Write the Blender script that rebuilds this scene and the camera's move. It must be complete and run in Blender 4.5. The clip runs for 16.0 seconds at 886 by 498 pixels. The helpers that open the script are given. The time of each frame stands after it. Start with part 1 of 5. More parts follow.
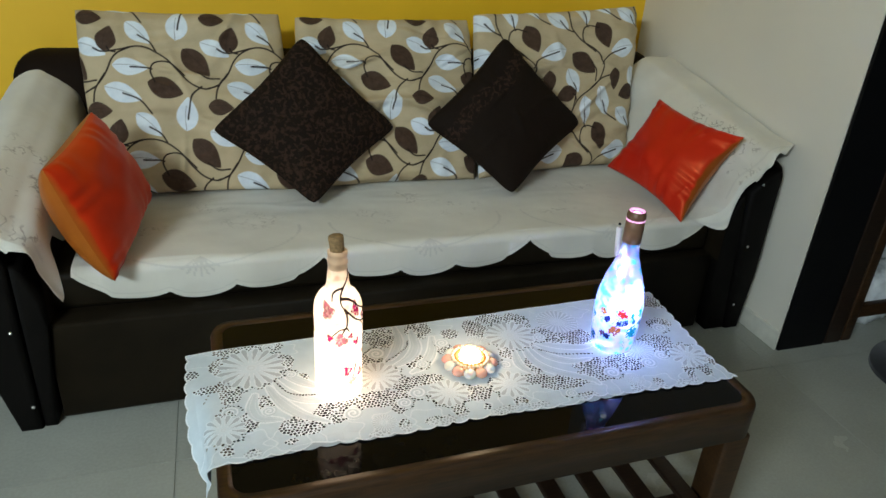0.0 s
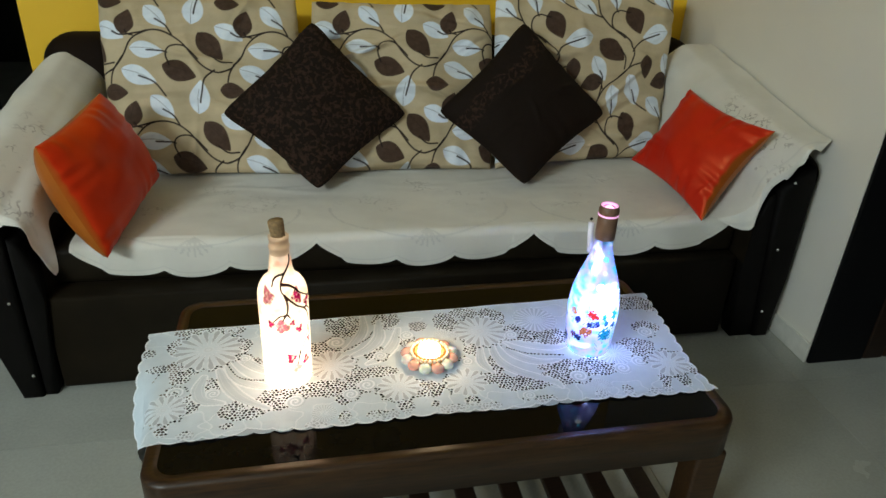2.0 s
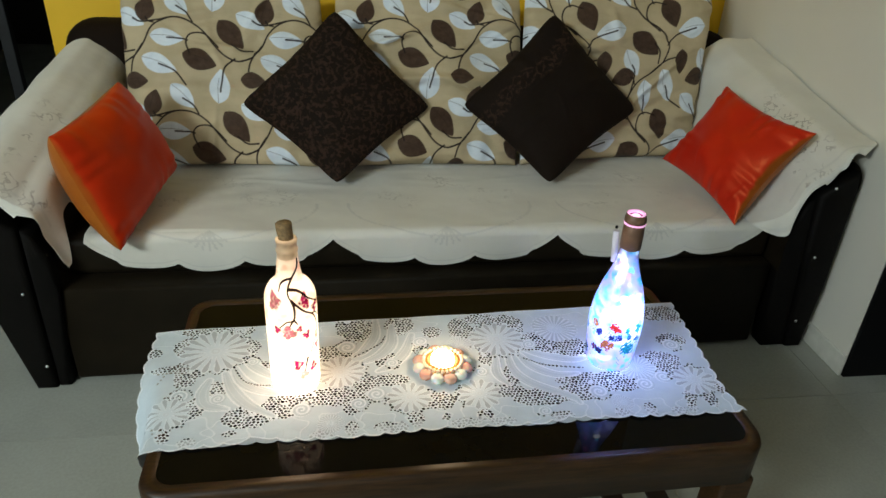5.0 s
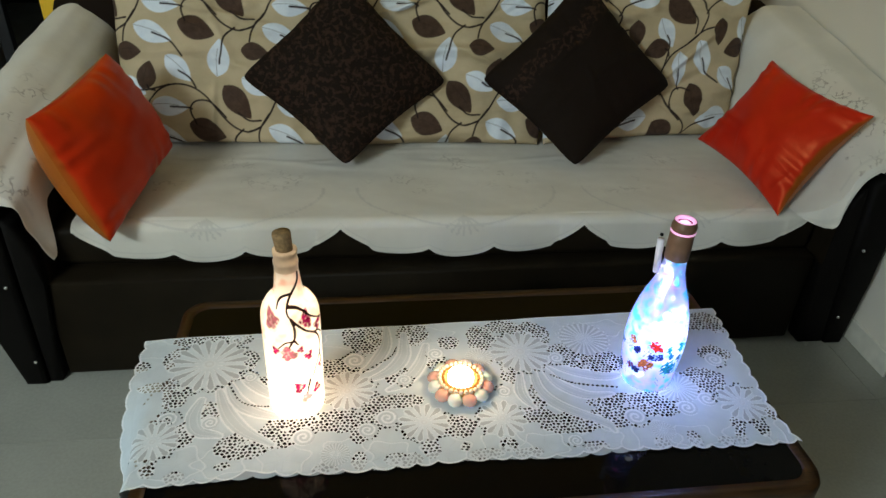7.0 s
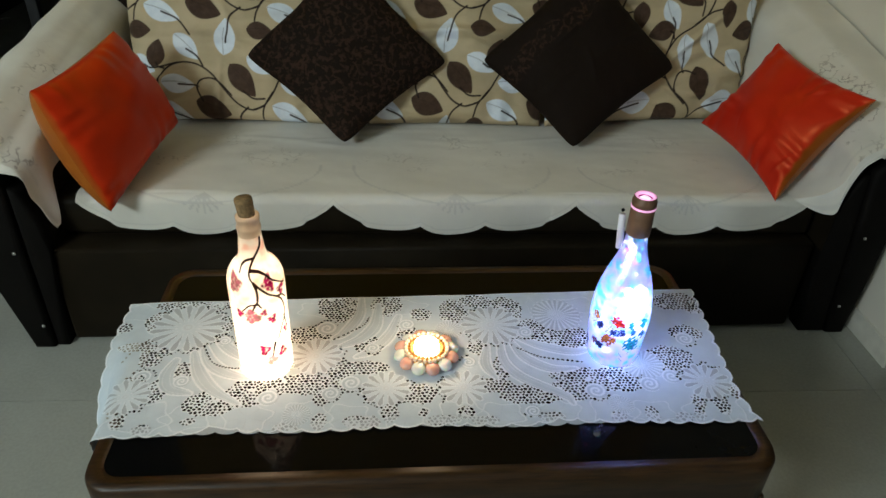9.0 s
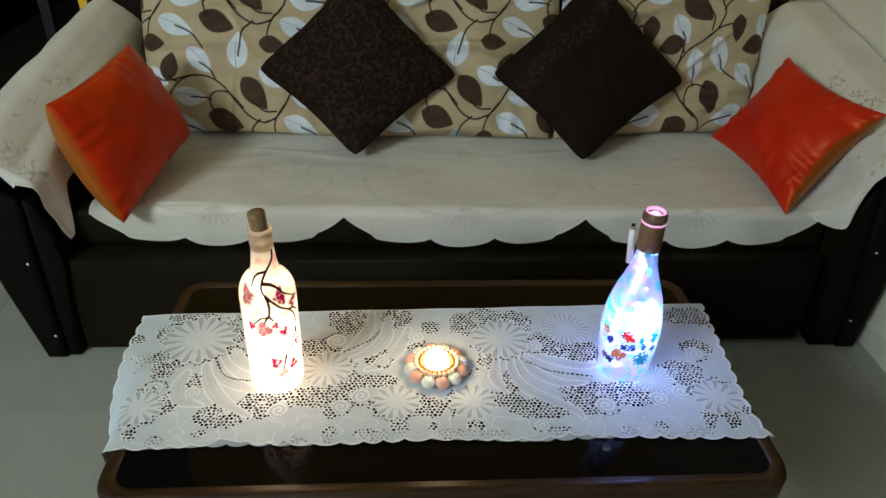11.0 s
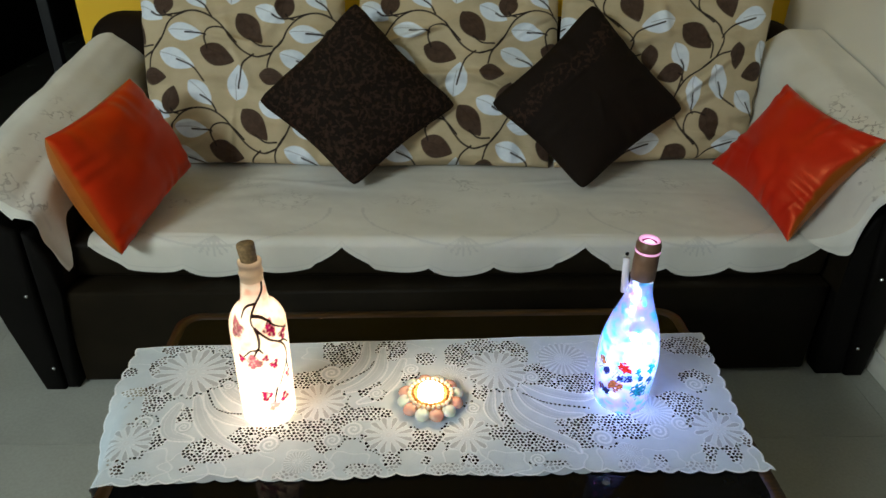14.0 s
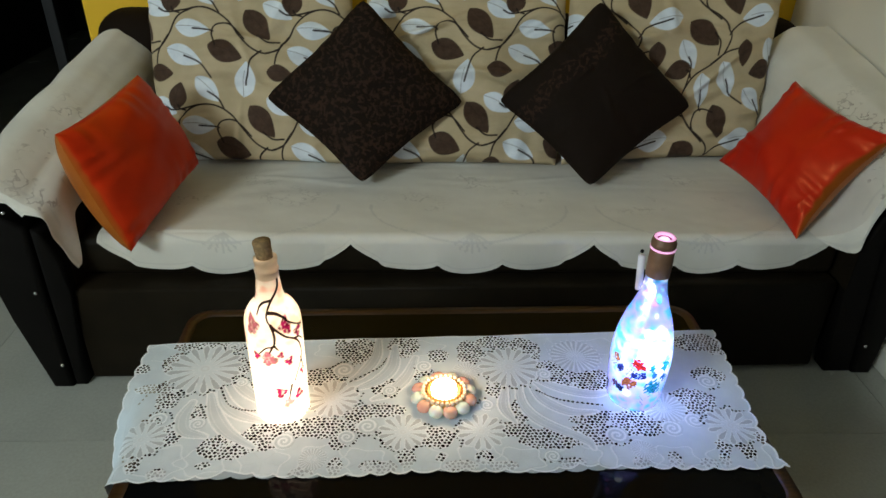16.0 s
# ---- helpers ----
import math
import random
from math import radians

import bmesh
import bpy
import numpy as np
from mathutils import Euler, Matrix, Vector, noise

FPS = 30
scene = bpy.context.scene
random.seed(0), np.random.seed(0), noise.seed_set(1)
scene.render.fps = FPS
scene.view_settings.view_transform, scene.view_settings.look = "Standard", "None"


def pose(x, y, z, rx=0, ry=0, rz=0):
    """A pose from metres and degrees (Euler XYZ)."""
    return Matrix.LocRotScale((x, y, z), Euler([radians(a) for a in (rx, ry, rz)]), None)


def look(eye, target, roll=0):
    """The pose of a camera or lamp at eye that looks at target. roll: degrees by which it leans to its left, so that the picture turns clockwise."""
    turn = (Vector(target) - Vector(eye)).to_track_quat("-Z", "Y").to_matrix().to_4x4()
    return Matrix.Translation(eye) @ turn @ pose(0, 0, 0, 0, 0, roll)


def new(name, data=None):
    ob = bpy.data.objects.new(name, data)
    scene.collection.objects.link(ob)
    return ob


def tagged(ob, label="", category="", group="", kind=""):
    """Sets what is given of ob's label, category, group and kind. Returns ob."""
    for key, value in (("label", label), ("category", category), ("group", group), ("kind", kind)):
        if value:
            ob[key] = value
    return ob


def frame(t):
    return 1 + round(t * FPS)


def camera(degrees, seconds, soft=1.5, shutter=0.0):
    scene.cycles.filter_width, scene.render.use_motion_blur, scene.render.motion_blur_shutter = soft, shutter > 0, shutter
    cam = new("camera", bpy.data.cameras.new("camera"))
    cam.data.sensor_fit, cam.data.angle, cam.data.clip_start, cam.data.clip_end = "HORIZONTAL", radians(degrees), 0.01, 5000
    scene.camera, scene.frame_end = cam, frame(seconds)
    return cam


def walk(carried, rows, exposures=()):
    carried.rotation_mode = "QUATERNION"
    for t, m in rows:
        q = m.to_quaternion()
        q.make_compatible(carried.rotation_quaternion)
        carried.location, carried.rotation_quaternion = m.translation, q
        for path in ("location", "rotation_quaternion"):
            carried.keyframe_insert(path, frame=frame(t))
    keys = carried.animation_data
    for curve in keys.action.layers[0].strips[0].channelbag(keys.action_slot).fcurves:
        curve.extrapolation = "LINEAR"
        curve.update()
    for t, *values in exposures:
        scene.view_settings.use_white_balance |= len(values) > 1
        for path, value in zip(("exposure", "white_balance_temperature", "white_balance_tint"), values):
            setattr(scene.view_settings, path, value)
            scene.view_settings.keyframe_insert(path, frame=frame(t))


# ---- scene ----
cam = camera(65.2, 16.0, soft=1.5)
PATH = [
    (0, (-0.499, -1.009, 1.271), (0.075, 0.685, 0.376), 3.8),
    (0.5, (-0.482, -1.017, 1.274), (0.1, 0.692, 0.414), 3.6),
    (1, (-0.384, -1.009, 1.261), (0.123, 0.676, 0.31), 4.3),
    (1.5, (-0.292, -1.015, 1.261), (0.127, 0.709, 0.337), 3.0),
    (2, (-0.262, -1.021, 1.258), (0.088, 0.715, 0.329), 2.7),
    (2.5, (-0.254, -1.027, 1.261), (0.08, 0.73, 0.366), 2.9),
    (3, (-0.245, -1.022, 1.266), (0.073, 0.738, 0.371), 3.7),
    (3.5, (-0.249, -1.013, 1.262), (0.018, 0.749, 0.354), 3.3),
    (4, (-0.244, -1.006, 1.261), (0.02, 0.754, 0.348), 3.0),
    (6.5, (-0.22, -0.824, 1.262), (0.052, 0.855, 0.211), 3.2),
    (7, (-0.224, -0.791, 1.255), (0.014, 0.885, 0.19), 3.1),
    (7.5, (-0.168, -0.798, 1.253), (-0.002, 0.855, 0.139), 3.7),
    (8, (-0.134, -0.802, 1.249), (-0.048, 0.855, 0.131), 1.7),
    (8.5, (-0.123, -0.826, 1.244), (-0.049, 0.821, 0.111), 2.3),
    (9, (-0.107, -0.837, 1.249), (0.02, 0.831, 0.153), 2.4),
    (11.5, (-0.112, -0.838, 1.257), (-0.011, 0.847, 0.185), 2.2),
    (12, (-0.101, -0.832, 1.256), (0.03, 0.845, 0.174), 2.8),
    (12.5, (-0.101, -0.821, 1.256), (-0.037, 0.87, 0.19), 2.4),
    (13, (-0.08, -0.819, 1.251), (-0.001, 0.866, 0.177), 1.5),
    (13.5, (-0.081, -0.823, 1.254), (-0.004, 0.889, 0.224), 1.2),
    (14, (-0.083, -0.829, 1.256), (-0.007, 0.899, 0.252), 1.3),
    (14.5, (-0.092, -0.833, 1.254), (0.008, 0.885, 0.235), 2.4),
    (15, (-0.093, -0.83, 1.25), (0.02, 0.88, 0.218), 2.4),
    (15.5, (-0.102, -0.827, 1.251), (-0.006, 0.874, 0.204), 2.3),
    (16, (-0.108, -0.828, 1.255), (-0.029, 0.896, 0.244), 1.4),
]
EXPOSURES = [(0.0, 0.03, 6150, 10), (2.0, -0.08, 6400, 10), (3.5, -0.02, 6500, 10), (6.5, -0.22, 6400, 10), (9.0, -0.32, 6450, 10), (12.5, -0.28, 6450, 10), (16.0, -0.28, 6450, 10)]
walk(cam, [(t, look(eye, target, roll)) for t, eye, target, roll in PATH], EXPOSURES)

# ---- world and lights ----
world = bpy.data.worlds.new("night")
scene.world = world
world.use_nodes = True
world.node_tree.nodes["Background"].inputs[0].default_value = (0.02, 0.025, 0.04, 1)
world.node_tree.nodes["Background"].inputs[1].default_value = 0.05


def lamp(name, kind, m, watts, colour, size=0.1, size_y=None):
    data = bpy.data.lights.new(name, kind)
    data.energy, data.color = watts, colour
    if kind == "AREA":
        data.shape, data.size, data.size_y = "RECTANGLE", size, size_y or size
    else:
        data.shadow_soft_size = size
    ob = new(name, data)
    ob.matrix_world = m
    return ob


TUBE_W, WARM_W, COOL_W, TEA_W = 125.0, 1.0, 3.8, 0.45
lamp("tube_light", "AREA", look((-2.25, -2.45, 2.28), (0.2, 0.7, 0.4)), TUBE_W, (0.855, 0.975, 0.965), 1.5, 0.22)
for rise, share in ((0.030, 0.46), (0.085, 0.33), (0.140, 0.21)):
    lamp("warm_bottle_light", "POINT", pose(-0.330, 0.056, 0.4294 + rise), WARM_W * share, (1.0, 0.81, 0.58), 0.028)
lamp("cool_bottle_light", "POINT", pose(0.279, 0.062, 0.535), COOL_W, (0.38, 0.49, 1.0), 0.025)
lamp("tealight_glow", "POINT", pose(-0.059, 0.073, 0.484), TEA_W, (1.0, 0.70, 0.40), 0.012)


# ---- materials ----
def rgba(c):
    return (c[0], c[1], c[2], 1.0)


class Nodes:
    """A small builder for node materials."""

    def __init__(self, name):
        self.m = bpy.data.materials.new(name)
        self.m.use_nodes = True
        self.t = self.m.node_tree
        self.bsdf = self.t.nodes["Principled BSDF"]
        self.out = self.t.nodes["Material Output"]
        self.co = self.t.nodes.new("ShaderNodeTexCoord")

    def add(self, kind, **sets):
        n = self.t.nodes.new(kind)
        for k, v in sets.items():
            n.inputs[k].default_value = v
        return n

    def link(self, a, b):
        self.t.links.new(a, b)

    def noise(self, scale, detail=4.0, rough=0.55, stretch=None):
        n = self.add("ShaderNodeTexNoise", Scale=scale, Detail=detail, Roughness=rough)
        if stretch:
            mp = self.add("ShaderNodeMapping", Scale=stretch)
            self.link(self.co.outputs["Object"], mp.inputs["Vector"])
            self.link(mp.outputs[0], n.inputs["Vector"])
        else:
            self.link(self.co.outputs["Object"], n.inputs["Vector"])
        return n.outputs["Fac"]

    def ramp(self, fac, stops):
        n = self.t.nodes.new("ShaderNodeValToRGB")
        e = n.color_ramp.elements
        while len(e) < len(stops):
            e.new(0.5)
        for el, (p, c) in zip(e, stops):
            el.position, el.color = p, rgba(c) if not isinstance(c, float) else (c, c, c, 1)
        self.link(fac, n.inputs[0])
        return n.outputs[0]

    def mix(self, fac, a, b, how="MIX"):
        n = self.t.nodes.new("ShaderNodeMix")
        n.data_type, n.blend_type = "RGBA", how
        for sock, v in ((n.inputs[0], fac), (n.inputs[6], a), (n.inputs[7], b)):
            if isinstance(v, (tuple, list)):
                sock.default_value = rgba(v)
            elif isinstance(v, (int, float)):
                sock.default_value = v
            else:
                self.link(v, sock)
        return n.outputs[2]

    def attr(self, name):
        n = self.t.nodes.new("ShaderNodeAttribute")
        n.attribute_name = name
        s = self.t.nodes.new("ShaderNodeSeparateColor")
        self.link(n.outputs["Color"], s.inputs[0])
        return n.outputs["Color"], s.outputs[0], s.outputs[1], s.outputs[2]

    def bump(self, height, strength, distance=0.002, normal=None):
        b = self.add("ShaderNodeBump", Strength=strength, Distance=distance)
        self.link(height, b.inputs["Height"])
        if normal:
            self.link(normal, b.inputs["Normal"])
        self.link(b.outputs[0], self.bsdf.inputs["Normal"])
        return b.outputs[0]

    def set(self, **sets):
        for k, v in sets.items():
            k = k.replace("_", " ")
            if isinstance(v, (int, float)):
                self.bsdf.inputs[k].default_value = v
            elif isinstance(v, tuple):
                self.bsdf.inputs[k].default_value = rgba(v)
            else:
                self.link(v, self.bsdf.inputs[k])
        return self


def plain(name, c, rough=0.5, metal=0.0, vary=0.12, scale=18.0, fine=220.0, bump=0.15, dist=0.001, **more):
    n = Nodes(name)
    lo, hi = tuple(x * (1 - vary) for x in c), tuple(min(1, x * (1 + vary)) for x in c)
    col = n.ramp(n.noise(scale), [(0.3, lo), (0.7, hi)])
    n.set(Base_Color=col, Roughness=rough, Metallic=metal)
    if bump:
        n.bump(n.noise(fine, 3), bump, dist)
    n.set(**more)
    return n.m


def fabric(name, c, rough=0.85, weave=900.0, vary=0.1, sheen=0.2, bump=0.3, spec=0.5):
    n = Nodes(name)
    lo, hi = tuple(x * (1 - vary) for x in c), tuple(min(1, x * (1 + vary)) for x in c)
    col = n.ramp(n.noise(9, 5), [(0.3, lo), (0.7, hi)])
    col = n.mix(0.25, col, n.ramp(n.noise(weave, 2), [(0.3, 0.35), (0.7, 0.9)]), "MULTIPLY")
    n.set(Base_Color=col, Roughness=rough, Sheen_Weight=sheen, Specular_IOR_Level=spec)
    a = n.bump(n.noise(weave, 2), bump, 0.0008)
    n.bump(n.noise(24, 4), 0.25, 0.006, a)
    return n.m


def wood(name, dark, light, rough=0.42):
    n = Nodes(name)
    grain = n.noise(16, 6, 0.6, (1.2, 14, 14))
    col = n.ramp(grain, [(0.3, dark), (0.62, light)])
    col = n.mix(0.35, col, n.ramp(n.noise(7), [(0.35, 0.5), (0.65, 1.0)]), "MULTIPLY")
    n.set(Base_Color=col, Roughness=rough, Specular_IOR_Level=0.35)
    n.bump(grain, 0.15, 0.001)
    return n.m


def wall_paint(name, c):
    n = Nodes(name)
    col = n.ramp(n.noise(1.6, 6), [(0.3, tuple(x * 0.93 for x in c)), (0.7, c)])
    n.set(Base_Color=col, Roughness=0.55)
    a = n.bump(n.noise(160, 3), 0.12, 0.0012)
    n.bump(n.noise(5, 3), 0.1, 0.01, a)
    return n.m


def print_fabric():
    n = Nodes("leaf_print_cotton")
    _, brown, white, vine = n.attr("print")
    base = n.ramp(n.noise(11, 4), [(0.3, (0.46, 0.374, 0.232)), (0.7, (0.57, 0.463, 0.297))])
    col = n.mix(white, base, n.ramp(n.noise(40, 3), [(0.3, (0.68, 0.75, 0.83)), (0.7, (0.79, 0.85, 0.91))]))
    col = n.mix(brown, col, n.ramp(n.noise(60, 3), [(0.3, (0.052, 0.029, 0.018)), (0.7, (0.078, 0.046, 0.030))]))
    col = n.mix(vine, col, (0.018, 0.010, 0.008))
    n.set(Base_Color=col, Roughness=0.75, Sheen_Weight=0.03, Specular_IOR_Level=0.2)
    a = n.bump(n.noise(1100, 2), 0.2, 0.0006)
    b = n.bump(n.noise(16, 4, 0.5, (1, 1, 2.4)), 0.35, 0.012, a)
    n.bump(n.noise(3.4, 2, 0.4, (0.9, 1, 3.6)), 0.9, 0.060, b)
    return n.m


def damask(name, band):
    n = Nodes(name)
    v = n.add("ShaderNodeTexVoronoi", Scale=46.0)
    wob = n.add("ShaderNodeTexNoise", Scale=22.0, Detail=3.0)
    n.link(n.co.outputs["Object"], wob.inputs["Vector"])
    mp = n.t.nodes.new("ShaderNodeVectorMath")
    mp.operation = "MULTIPLY_ADD"
    mp.inputs[1].default_value = (0.05, 0.05, 0.05)
    n.link(wob.outputs["Color"], mp.inputs[0])
    n.link(n.co.outputs["Object"], mp.inputs[2])
    v.feature = "DISTANCE_TO_EDGE"
    n.link(mp.outputs[0], v.inputs["Vector"])
    figure = n.ramp(v.outputs["Distance"], [(0.10, 1.0), (0.2, 0.0)])
    blot = n.ramp(n.noise(75, 5), [(0.44, 0.0), (0.56, 1.0)])
    figure = n.mix(1.0, figure, blot, "MULTIPLY")
    if band:
        _, where, _, _ = n.attr("band")
        figure = n.mix(1.0, figure, where, "MULTIPLY")
    col = n.mix(figure, (0.0105, 0.0062, 0.0038), (0.036, 0.0185, 0.0115))
    n.set(Base_Color=col, Roughness=0.8, Specular_IOR_Level=0.12)
    a = n.bump(n.noise(800, 2), 0.25, 0.0008)
    n.bump(figure, 0.3, 0.001, a)
    return n.m


def throw_cloth():
    n = Nodes("cream_quilted_cotton")
    col = n.ramp(n.noise(5, 5), [(0.3, (0.63, 0.61, 0.54)), (0.7, (0.74, 0.72, 0.65))])
    _, stitch, spot, _ = n.attr("stitch")
    curl = n.ramp(n.noise(34, 2), [(0.455, 0.0), (0.49, 0.75), (0.51, 0.75), (0.545, 0.0)])
    thread = n.mix(1.0, curl, n.ramp(n.noise(16, 2), [(0.50, 0.0), (0.58, 1.0)]), "MULTIPLY")
    thread = n.mix(1.0, thread, spot, "MULTIPLY")
    col = n.mix(thread, col, (0.25, 0.22, 0.185))
    col = n.mix(stitch, col, (0.47, 0.46, 0.43))
    n.set(Base_Color=col, Roughness=0.9, Sheen_Weight=0.2)
    a = n.bump(n.noise(700, 2), 0.10, 0.0005)
    b = n.bump(n.noise(7, 2, 0.45, (1, 1.3, 1)), 0.4, 0.016, a)
    n.bump(n.noise(40, 2), 0.06, 0.004, b)
    return n.m


def satin(name, c, c2):
    n = Nodes(name)
    col = n.ramp(n.noise(7, 4), [(0.3, c), (0.72, c2)])
    _, side, _, _ = n.attr("side")
    col = n.mix(side, col, n.ramp(n.noise(12, 3), [(0.3, (0.27, 0.066, 0.007)), (0.7, (0.34, 0.090, 0.010))]))
    n.set(Base_Color=col, Roughness=0.40, Specular_IOR_Level=0.85, Specular_Tint=(1.0, 0.32, 0.11))
    a = n.bump(n.noise(1000, 2), 0.12, 0.0005)
    n.bump(n.noise(7, 2, 0.5, (1, 1, 1.5)), 0.16, 0.014, a)
    return n.m


def lace_cotton():
    n = Nodes("white_lace")
    _, thin, raised, _ = n.attr("lace")
    col = n.ramp(n.noise(30, 4), [(0.3, (0.57, 0.655, 0.725)), (0.7, (0.66, 0.745, 0.81))])
    col = n.mix(thin, col, (0.37, 0.405, 0.445))
    col = n.mix(raised, col, (0.87, 0.91, 0.96))
    n.set(Base_Color=col, Roughness=0.8)
    a = n.bump(n.noise(1300, 2), 0.35, 0.0006)
    n.bump(raised, 0.3, 0.0008, a)
    return n.m


def glow_glass(name, clear, paint, tint, glow_tints=(), gloss=0.12):
    """Thin glass that scatters the light from inside it, with painted figures on it."""
    n = Nodes(name)
    full, _, _, _ = n.attr(paint)
    mask = n.t.nodes.new("ShaderNodeAttribute")
    mask.attribute_name = paint + "_cover"
    milk = n.ramp(n.noise(24, 4), [(0.3, tuple(x * 0.8 for x in tint)), (0.7, tint)])
    # blotches of colour that stand for uneven glow from the lamps inside
    if glow_tints:
        milk = n.ramp(n.noise(30, 2), [(0.34 + 0.11 * i, c) for i, c in enumerate(glow_tints)])
    col = n.mix(mask.outputs["Fac"], milk, full)
    tr = n.t.nodes.new("ShaderNodeBsdfTranslucent")
    n.link(col, tr.inputs[0])
    di = n.t.nodes.new("ShaderNodeBsdfDiffuse")
    n.link(col, di.inputs[0])
    m1 = n.t.nodes.new("ShaderNodeMixShader")
    m1.inputs[0].default_value = 0.3
    n.link(tr.outputs[0], m1.inputs[1])
    n.link(di.outputs[0], m1.inputs[2])
    cl = n.t.nodes.new("ShaderNodeBsdfTransparent")
    cl.inputs[0].default_value = (0.93, 0.94, 1.0, 1)
    how = n.t.nodes.new("ShaderNodeMath")
    how.operation = "MULTIPLY_ADD"
    how.inputs[1].default_value, how.inputs[2].default_value = -clear, clear
    n.link(mask.outputs["Fac"], how.inputs[0])
    m2 = n.t.nodes.new("ShaderNodeMixShader")
    n.link(how.outputs[0], m2.inputs[0])
    n.link(m1.outputs[0], m2.inputs[1])
    n.link(cl.outputs[0], m2.inputs[2])
    gl = n.t.nodes.new("ShaderNodeBsdfGlossy")
    gl.inputs["Roughness"].default_value = gloss
    fr = n.add("ShaderNodeFresnel", IOR=1.45)
    m3 = n.t.nodes.new("ShaderNodeMixShader")
    n.link(fr.outputs[0], m3.inputs[0])
    n.link(m2.outputs[0], m3.inputs[1])
    n.link(gl.outputs[0], m3.inputs[2])
    n.link(m3.outputs[0], n.out.inputs[0])
    return n.m


def glowing(name, c, strength):
    n = Nodes(name)
    n.set(Base_Color=c, Emission_Color=c, Emission_Strength=strength, Roughness=0.4)
    return n.m


def floor_tile():
    n = Nodes("vitrified_tile")
    info = n.t.nodes.new("ShaderNodeObjectInfo")
    col = n.ramp(n.noise(3.5, 7), [(0.3, (0.365, 0.375, 0.332)), (0.7, (0.43, 0.44, 0.392))])
    col = n.mix(0.4, col, n.ramp(n.noise(130, 3), [(0.35, 0.8), (0.65, 1.0)]), "MULTIPLY")
    col = n.mix(0.5, col, n.ramp(info.outputs["Random"], [(0.0, 0.92), (1.0, 1.0)]), "MULTIPLY")
    n.set(Base_Color=col, Roughness=n.ramp(n.noise(6, 4), [(0.3, 0.16), (0.7, 0.28)]))
    n.bump(n.noise(3, 2), 0.05, 0.003)
    return n.m


M_YELLOW = wall_paint("yellow_wall_paint", (0.92, 0.54, 0.010))
M_WHITE = wall_paint("cream_wall_paint", (0.74, 0.71, 0.62))
# near black: the darkness of the unlit rooms is put into this colour
M_SHADEWALL = wall_paint("room_shade_paint", (0.012, 0.012, 0.012))
M_SHELL = wall_paint("pale_wall_paint", (0.60, 0.59, 0.54))
M_CEIL = wall_paint("ceiling_paint", (0.76, 0.76, 0.74))
M_TILE = floor_tile()
M_GROUT = plain("tile_joint", (0.30, 0.31, 0.275), 0.9)
M_SKIRT = plain("tile_skirting", (0.62, 0.61, 0.54), 0.35)
M_BLACK = plain("black_laminate", (0.004, 0.004, 0.0045), 0.5, bump=0.05, Specular_IOR_Level=0.12)
M_SOFA = plain("dark_brown_leatherette", (0.0115, 0.0082, 0.0042), 0.60, Specular_IOR_Level=0.11, vary=0.25, scale=12, fine=420, bump=0.35)
# the sofa's leatherette again, with the shade on the arms put into its colour
M_ARM = plain("shade_dark_leatherette", (0.0045, 0.0038, 0.0032), 0.66, Specular_IOR_Level=0.09, vary=0.25, scale=12, fine=420, bump=0.35)
M_BACK = fabric("dark_brown_velour", (0.012, 0.0066, 0.0038), sheen=0.0, spec=0.12)
M_RIVET = plain("steel_rivet", (0.75, 0.75, 0.74), 0.2, 1.0, bump=0)
M_THROW = throw_cloth()
M_PRINT = print_fabric()
M_DAMASK = damask("brown_damask", False)
M_DAMASK_BAND = damask("brown_banded_damask", True)
M_ORANGE = satin("orange_satin", (0.50, 0.017, 0.003), (0.62, 0.031, 0.005))
M_RED = satin("red_orange_satin", (0.49, 0.013, 0.006), (0.58, 0.022, 0.007))
M_PIPING = satin("amber_satin", (0.33, 0.088, 0.010), (0.42, 0.125, 0.014))
M_WOOD = wood("brown_table_wood", (0.014, 0.0064, 0.0022), (0.052, 0.0235, 0.0070))
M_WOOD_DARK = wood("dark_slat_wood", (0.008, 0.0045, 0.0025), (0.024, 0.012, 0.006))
M_GLASS_TOP = plain("black_glass", (0.003, 0.003, 0.003), 0.03, bump=0, Specular_IOR_Level=0.065)
M_LACE = lace_cotton()
M_CORK = plain("cork", (0.25, 0.155, 0.068), 0.85, vary=0.4, scale=180, fine=300, bump=0.5)
M_SLEEVE = plain("copper_foil_sleeve", (0.18, 0.10, 0.062), 0.45, 0.2, vary=0.2, scale=40)
# both bottles carry some of their lamps' coloured glow in the glass colour
M_BOTTLE_L = glow_glass("frosted_painted_glass", 0.0, "paint", (0.90, 0.84, 0.76), ((0.88, 0.58, 0.48), (0.92, 0.84, 0.76), (0.94, 0.89, 0.83), (0.92, 0.76, 0.56)))
M_BOTTLE_R = glow_glass("clear_painted_glass", 0.22, "paint", (0.62, 0.66, 0.95), ((0.06, 0.38, 0.56), (0.27, 0.30, 0.58), (0.40, 0.31, 0.58), (0.08, 0.40, 0.58)))
M_NECK = glow_glass("milky_neck_glass", 0.0, "none", (0.70, 0.58, 0.44), gloss=0.6)
M_CAP_GLOW = glowing("pink_lit_cap", (1.0, 0.46, 0.80), 0.85)
M_CAP_LENS = glowing("pale_lit_lens", (1.0, 0.72, 0.92), 1.3)
M_CAP_DARK = plain("pink_plastic", (0.42, 0.10, 0.26), 0.35)
